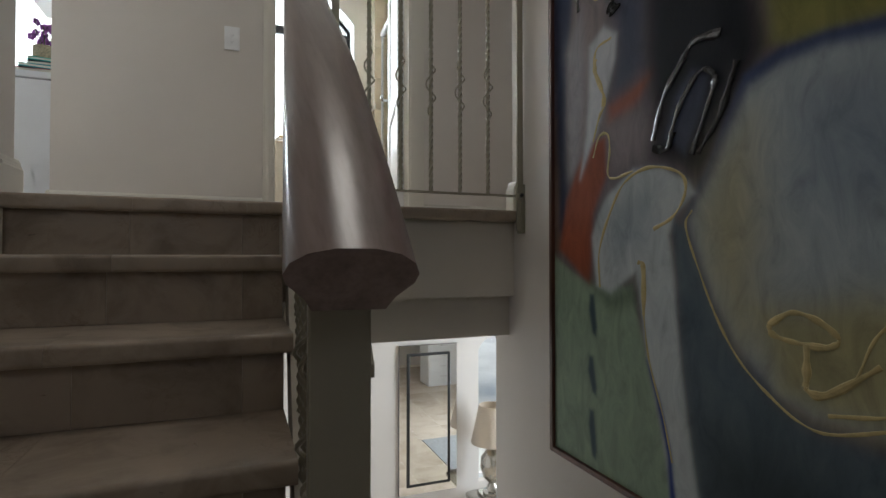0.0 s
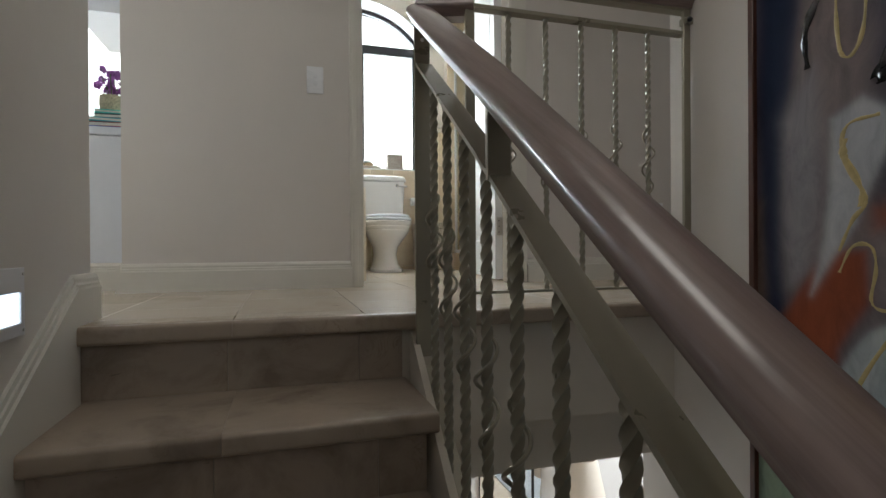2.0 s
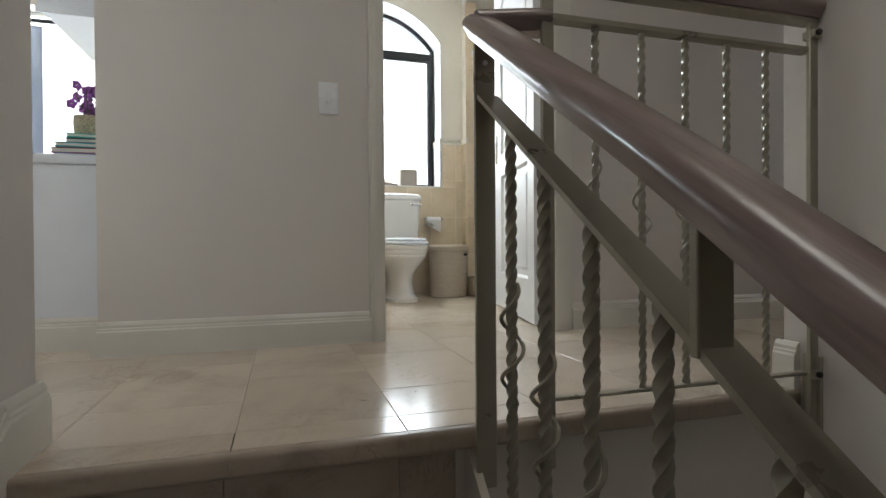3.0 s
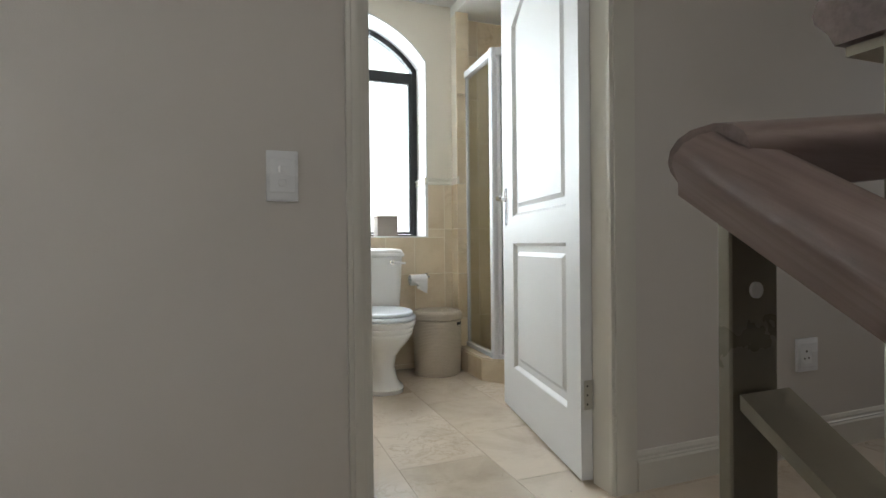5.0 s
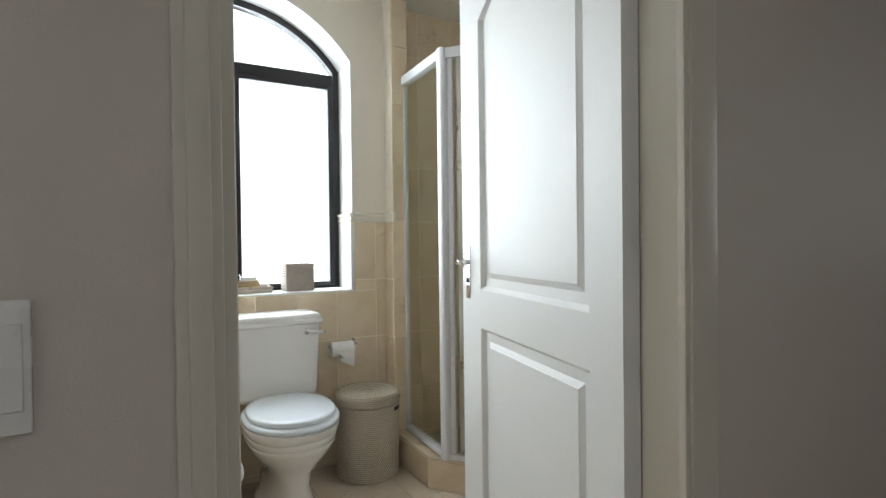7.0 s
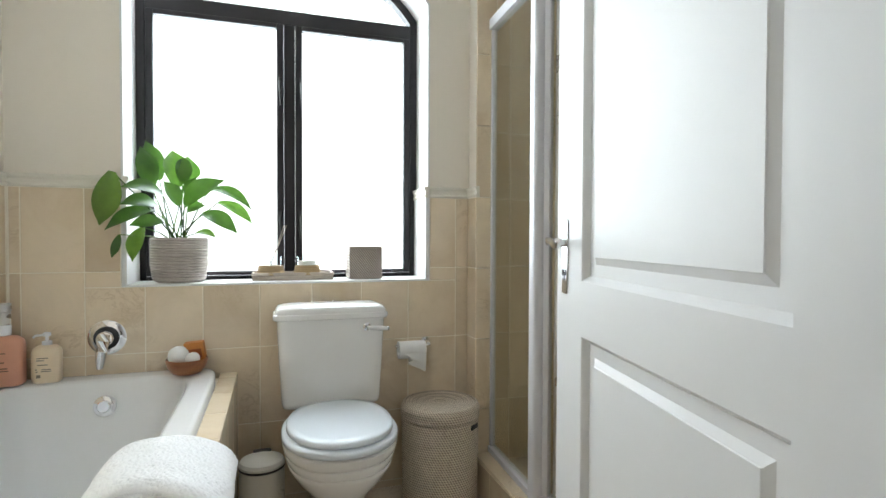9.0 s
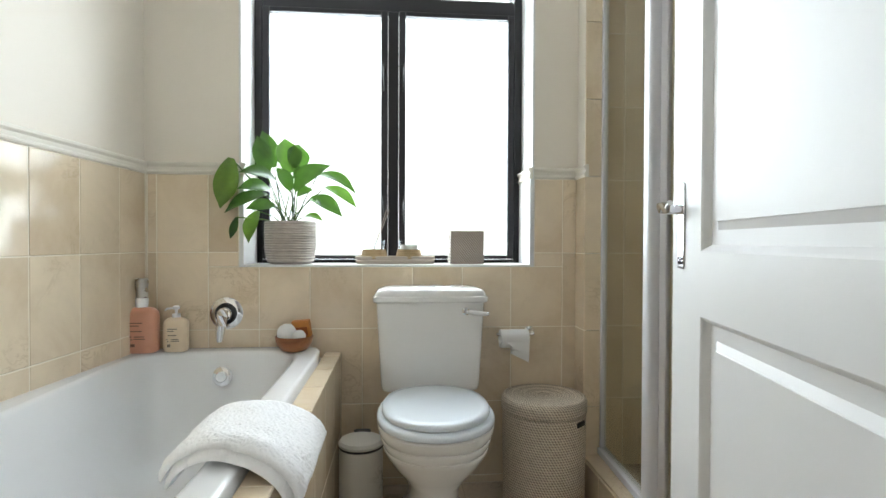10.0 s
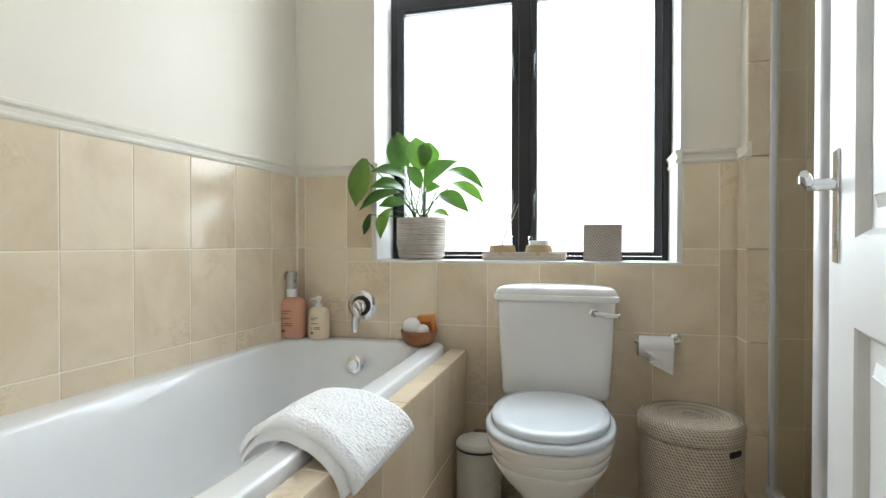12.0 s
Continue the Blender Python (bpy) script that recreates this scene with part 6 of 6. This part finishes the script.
tray = thing("tray", "narrow whitewashed wooden tray on the window sill", "tray")
PALEWOOD = wood("whitewashed_wood", (0.52, 0.45, 0.38), (0.36, 0.30, 0.25), 0.7, "x", 40)
part("tray_base", bx((0.345, 4.93, SZ0), (0.655, 5.03, SZ0 + 0.016), 0.002, 1), PALEWOOD, tray)
part("tray_lip", merged(bx((0.343, 4.928, SZ0 + 0.016), (0.657, 4.936, SZ0 + 0.030), 0.002, 1), bx((0.343, 5.024, SZ0 + 0.016), (0.657, 5.032, SZ0 + 0.030), 0.002, 1),
                        bx((0.343, 4.936, SZ0 + 0.016), (0.351, 5.024, SZ0 + 0.030), 0.002, 1), bx((0.649, 4.936, SZ0 + 0.016), (0.657, 5.024, SZ0 + 0.030), 0.002, 1)), PALEWOOD, tray)
STRAW = weave_material("woven_straw", (0.28, 0.18, 0.08), (0.55, 0.40, 0.22), 40, 0.008)
JAR = glass("jar_glass", (0.96, 0.98, 0.99))
for name, x, lab, cat in (("reed_diffuser", 0.415, "reed diffuser in a straw sleeve on the tray", "diffuser"), ("candle_jar", 0.555, "white candle in a glass jar with a straw sleeve", "candle")):
    t = thing(name, lab, cat)
    z = SZ0 + 0.017
    sl = part("straw_sleeve", lathe([(0.045, 0), (0.053, 0.003), (0.051, 0.022), (0.047, 0.040), (0.043, 0.040)], n=36), STRAW, t)
    sl.matrix_basis = Matrix.Translation((x, 4.98, z))
    part("glass_jar", lathe([(0.030, z + 0.012), (0.040, z + 0.015), (0.041, z + 0.075), (0.039, z + 0.075), (0.038, z + 0.016), (0.01, z + 0.014)], x, 4.98, 32), JAR, t)
    if cat == "candle":
        part("wax", lathe([(0.036, z + 0.016), (0.036, z + 0.058), (0.010, z + 0.056)], x, 4.98, 30), plain("white_wax", (0.80, 0.77, 0.70), 0.5, vary=0.02), t)
        part("wick", tube([(x, 4.98, z + 0.056), (x + 0.002, 4.98, z + 0.066)], 0.001, 5), BLACK, t)
    else:
        for dx, dy in ((-0.055, 0.0), (0.05, -0.01), (0.06, 0.02)):
            part("reed", tube([(x - dx * 0.2, 4.98 - dy * 0.2, z + 0.016), (x + dx, 4.98 + dy, z + 0.20)], 0.0016, 6), PALEWOOD, t)



def hatched(name, a, b):
    """Wood carved with fine slanting grooves that change direction from band to band."""
    m, n, l, bs = material(name)
    co, mp = n.new("ShaderNodeTexCoord"), n.new("ShaderNodeMapping")
    mp.inputs["Rotation"].default_value = (0, radians(38), 0)
    wv = n.new("ShaderNodeTexWave")
    wv.inputs["Scale"].default_value, wv.inputs["Distortion"].default_value, wv.inputs["Detail"].default_value = 42.0, 3.5, 3.0
    l.new(co.outputs["Object"], mp.inputs[0])
    l.new(mp.outputs[0], wv.inputs["Vector"])
    stain = noise_node(n, l, 18, 4)
    col = ramp(n, l, wv.outputs["Fac"], ((0.15, a), (0.7, b))).outputs[0]
    tone = ramp(n, l, stain.outputs[0], ((0.3, (0.8, 0.8, 0.8)), (0.7, (1.0, 1.0, 1.0))))
    l.new(mixed(n, l, 1.0, col, tone.outputs[0], "MULTIPLY"), bs.inputs["Base Color"])
    bs.inputs["Roughness"].default_value = 0.8
    bumped(n, l, bs, wv.outputs["Fac"], 0.8, 0.003)
    return m


CARVED = hatched("carved_whitewashed_wood", (0.30, 0.24, 0.20), (0.60, 0.53, 0.47))
box = thing("carved_box", "square whitewashed carved wooden box on the sill", "box")
part("box_body", bx((0.719, 4.925, SZ0), (0.853, 5.045, SZ0 + 0.112), 0.003, 2), CARVED, box)
part("box_lid", bx((0.719, 4.925, SZ0 + 0.1123), (0.853, 5.045, SZ0 + 0.132), 0.002, 2), CARVED, box)


# ---------------- tiles: walls and floors ----------------
tile_meshes = {}


def tile_object(parent, name, mat, axis, u0, u1, v0, v1, face, thick, gap=0.0034):
    """One tile as a part; axis names the wall's normal (x, y or z), face the side that shows, with the sign of thick."""
    w, h = round(u1 - u0 - gap, 4), round(v1 - v0 - gap, 4)
    if w < 0.012 or h < 0.012:
        return
    key = (w, h, axis, round(thick, 4), mat.name)
    if key not in tile_meshes:
        a, b = min(0, thick), max(0, thick)
        lo = {"x": (a, -w / 2, -h / 2), "y": (-w / 2, a, -h / 2), "z": (-w / 2, -h / 2, a)}[axis]
        hi = {"x": (b, w / 2, h / 2), "y": (w / 2, b, h / 2), "z": (w / 2, h / 2, b)}[axis]
        tile_meshes[key] = mesh_of(name, bx(lo, hi, 0.0013, 1), mat)
    ob = new(name, tile_meshes[key])
    ob.parent = parent
    u, v = (u0 + u1) / 2, (v0 + v1) / 2
    ob.location = {"x": (face, u, v), "y": (u, face, v), "z": (u, v, face)}[axis]


def cut_out(rect, hole):
    """The parts of a rectangle that lie outside a hole."""
    u0, u1, v0, v1 = rect
    a0, a1, b0, b1 = hole
    if a0 >= u1 or a1 <= u0 or b0 >= v1 or b1 <= v0:
        return [rect]
    out = []
    if b0 > v0:
        out.append((u0, u1, v0, b0))
    if b1 < v1:
        out.append((u0, u1, b1, v1))
    m0, m1 = max(v0, b0), min(v1, b1)
    if a0 > u0:
        out.append((u0, a0, m0, m1))
    if a1 < u1:
        out.append((a1, u1, m0, m1))
    return out


def tiled(parent, name, mat, axis, us, vs, face, thick, holes=(), stagger=0.0):
    for j, (v0, v1) in enumerate(zip(vs, vs[1:])):
        for i, (u0, u1) in enumerate(zip(us, us[1:])):
            rects = [(u0, u1, v0, v1)]
            for h in holes:
                rects = [r for q in rects for r in cut_out(q, h)]
            for r in rects:
                tile_object(parent, name, mat, axis, *r, face, thick)


def span(a, b, origin, step):
    """Joint positions from a to b on a grid through origin."""
    k = math.ceil((a + 0.004 - origin) / step)
    out = [a]
    while origin + k * step < b - 0.004:
        out.append(origin + k * step)
        k += 1
    return out + [b]


ROWS_Z = [0.03, 0.32, 0.61, 0.90, 1.19]
# window wall, left of the pier
bed_n = structure("tile_bed_north", merged(bx((-0.480, WY - 0.0108, 0), (-0.085, WY - 0.0002, 1.19)), bx((-0.085, WY - 0.0108, 0), (1.045, WY - 0.0002, 0.845)), bx((1.045, WY - 0.0108, 0), (1.222, WY - 0.0002, 1.19))), GROUT, "grouted cream tile dado under the window", "tiles")
tiled(bed_n, "tile", TILE, "y", [-0.412, -0.379, -0.195, -0.01, 0.178, 0.375, 0.567, 0.76, 0.952, 1.158, 1.216], [0.0] + ROWS_Z, WY - 0.004, -0.008, holes=[(-0.085, 1.045, 0.846, 3)])
# wall along the bath
bed_w = structure("tile_bed_west", bx((-0.4828, 3.17, 0), (-0.4722, WY - 0.012, 1.19)), GROUT, "grouted cream tile dado along the bath", "tiles")
tiled(bed_w, "tile", TILE, "x", span(3.17, WY - 0.02, 3.913, 0.2), [0.30] + ROWS_Z[2:], -0.479, 0.008)
bed_w.matrix_world = SKEW
# bath side
bed_s = structure("bath_surround", merged(bx((0.215, 3.40, 0), (0.2948, WY - 0.012, 0.50)), bx((0.236, 3.40, 0.50), (0.2948, WY - 0.012, 0.5188)), bx((-0.47, 3.396, 0), (0.215, 3.402, 0.5))), GROUT, "cream tiled bath surround", "bath surround")
tiled(bed_s, "tile", TILE, "x", span(3.40, WY - 0.013, 4.02, 0.2065), [0.0, 0.22, 0.519], 0.288, 0.008)
tiled(bed_s, "ledge_tile", TILE, "z", [0.2345, 0.297], span(3.40, WY - 0.013, 3.98, 0.2065), 0.512, 0.008)
# pier and shower walls
bed_p = structure("tile_bed_pier", bx((1.2112, 4.7762, 0), (1.2218, WY - 0.004, 1.19)), GROUT, "tile bed of the pier", "tiles")
tiled(bed_p, "tile", TILE, "x", [4.774, WY - 0.012], [0.0] + ROWS_Z, 1.2180, -0.008)
tiled(bed_p, "tile", TILE, "y", [1.211, 1.30], [0.0] + ROWS_Z + [1.48, 1.77, 2.06, 2.30], 4.783, -0.008)
bed_sh = structure("tile_bed_shower", merged(bx((1.3002, WY - 0.0108, 0), (2.098, WY - 0.0002, 2.30)), bx((2.0894, 3.9, 0), (2.0998, WY - 0.004, 2.30)), bx((1.3002, 4.784, 0), (1.304, WY - 0.004, 2.30))), GROUT, "shower walls tiled to the ceiling", "tiles")
zs = [0.05, 0.32, 0.61, 0.90, 1.19, 1.48, 1.77, 2.06, 2.298]
tiled(bed_sh, "tile", TILE, "y", span(1.304, 2.09, 1.41, 0.2), zs, WY - 0.004, -0.008)
tiled(bed_sh, "tile", TILE, "x", span(3.90, WY - 0.013, 4.2, 0.2), zs, 2.0962, -0.008)
bed_e = structure("tile_bed_east", bx((2.0962, 3.17, 0), (2.0998, 3.9, 1.19)), GROUT, "cream tile dado beside the shower", "tiles")
tiled(bed_e, "tile", TILE, "x", span(3.17, 3.9, 3.3, 0.2), [0.0] + ROWS_Z, 2.0962, -0.008)
# kerb faces
for i in range(3):
    (x0, y0), (x1, y1) = KERB[i], KERB[i + 1]
    L = math.hypot(x1 - x0, y1 - y0)
    M = Matrix.Translation((x0, y0, 0)) @ Matrix.Rotation(math.atan2(y1 - y0, x1 - x0), 4, "Z")
    n = max(1, round(L / 0.21))
    for k in range(n):
        part("kerb_tile", moved(bx((L * k / n + 0.0015, -0.006, 0.002), (L * (k + 1) / n - 0.0015, 0.003, 0.128), 0.0013, 1), M), TILE, bpy.data.objects["shower_kerb"])
    (a0, b0__), (a1, b1__) = KERB[7 - i], KERB[6 - i]
    part("kerb_top_tile", prism([(x0, y0), (x1, y1), (a1, b1__), (a0, b0__)], "z", 0.1285, 0.138, 0.0013, 1), TILE, bpy.data.objects["shower_kerb"])


DADO = plain("cream_dado_paint", (0.76, 0.72, 0.63), 0.4, vary=0.015, bump=0.05)


def dado(name, a, b, out):
    """The white moulded capping of the tile dado."""
    a, b, o = Vector(a), Vector(b), Vector((*out, 0))
    sec = [(0, 0), (0.014, 0), (0.017, 0.005), (0.017, 0.010), (0.013, 0.015), (0.014, 0.026), (0.019, 0.034), (0.019, 0.041), (0.013, 0.045), (0, 0.045)]
    return structure(name, loft([[p + o * s + Vector((0, 0, h)) for s, h in sec] for p in (a, b)]), DADO, "cream moulded capping of the tile dado", "moulding", soft=25)


dado("dado_trim_west", (-0.483, 3.17, 1.19), (-0.483, WY, 1.19), (1, 0)).matrix_world = SKEW
dado("dado_trim_north_left", (-0.483, WY, 1.19), (-0.085, WY, 1.19), (0, -1))
dado("dado_trim_north_right", (1.043, WY, 1.19), (1.222, WY, 1.19), (0, -1))
dado("dado_trim_reveal_left", (-0.0765, 5.06, 1.19), (-0.0765, WY - 0.02, 1.19), (1, 0))
dado("dado_trim_reveal_right", (1.0365, 5.06, 1.19), (1.0365, WY - 0.02, 1.19), (-1, 0))
dado("dado_trim_pier", (1.222, WY, 1.19), (1.222, 4.765, 1.19), (-1, 0))
for x0, x1 in ((-0.0765, -0.0665), (1.0265, 1.0365)):
    structure("reveal_lining", bx((x0, WY - 0.010, 0.854), (x1, 5.066, 1.19), 0.001, 1), REVEAL, "pale lining of the lower window reveal", "reveal")

# floors
floor = structure("floor", bx((-2.6, 2.051, -0.0095), (4.2, WY, -0.0012)), FLOORGROUT, "polished travertine tile floor of landing and bathroom", "floor")
cols = span(-2.55, 4.15, 0.07, 0.345)
for i, (x0, x1) in enumerate(zip(cols, cols[1:])):
    off = 2.28 if i % 2 == 0 else 2.51
    ys = span(2.0505, WY, off, 0.46)
    for y0, y1 in zip(ys, ys[1:]):
        if y1 - y0 > 0.02:
            tile_object(floor, "floor_tile", FLOOR, "z", x0, x1, y0, y1, -0.009, 0.009, 0.0016)
hall_floor = structure("floor_hall", bx((-0.6, -2.8, LOW - 0.0119), (4.2, HALLY, LOW - 0.0012)), GROUT, "travertine tile floor of the hall below", "floor")
for x0, x1 in zip(span(0.4, 4.2, 0.5, 0.46), span(0.4, 4.2, 0.5, 0.46)[1:]):
    for y0, y1 in zip(span(-2.6, HALLY, 0.1, 0.46), span(-2.6, HALLY, 0.1, 0.46)[1:]):
        tile_object(hall_floor, "floor_tile", FLOOR, "z", x0, x1, y0, y1, LOW - 0.010, 0.010, 0.002)
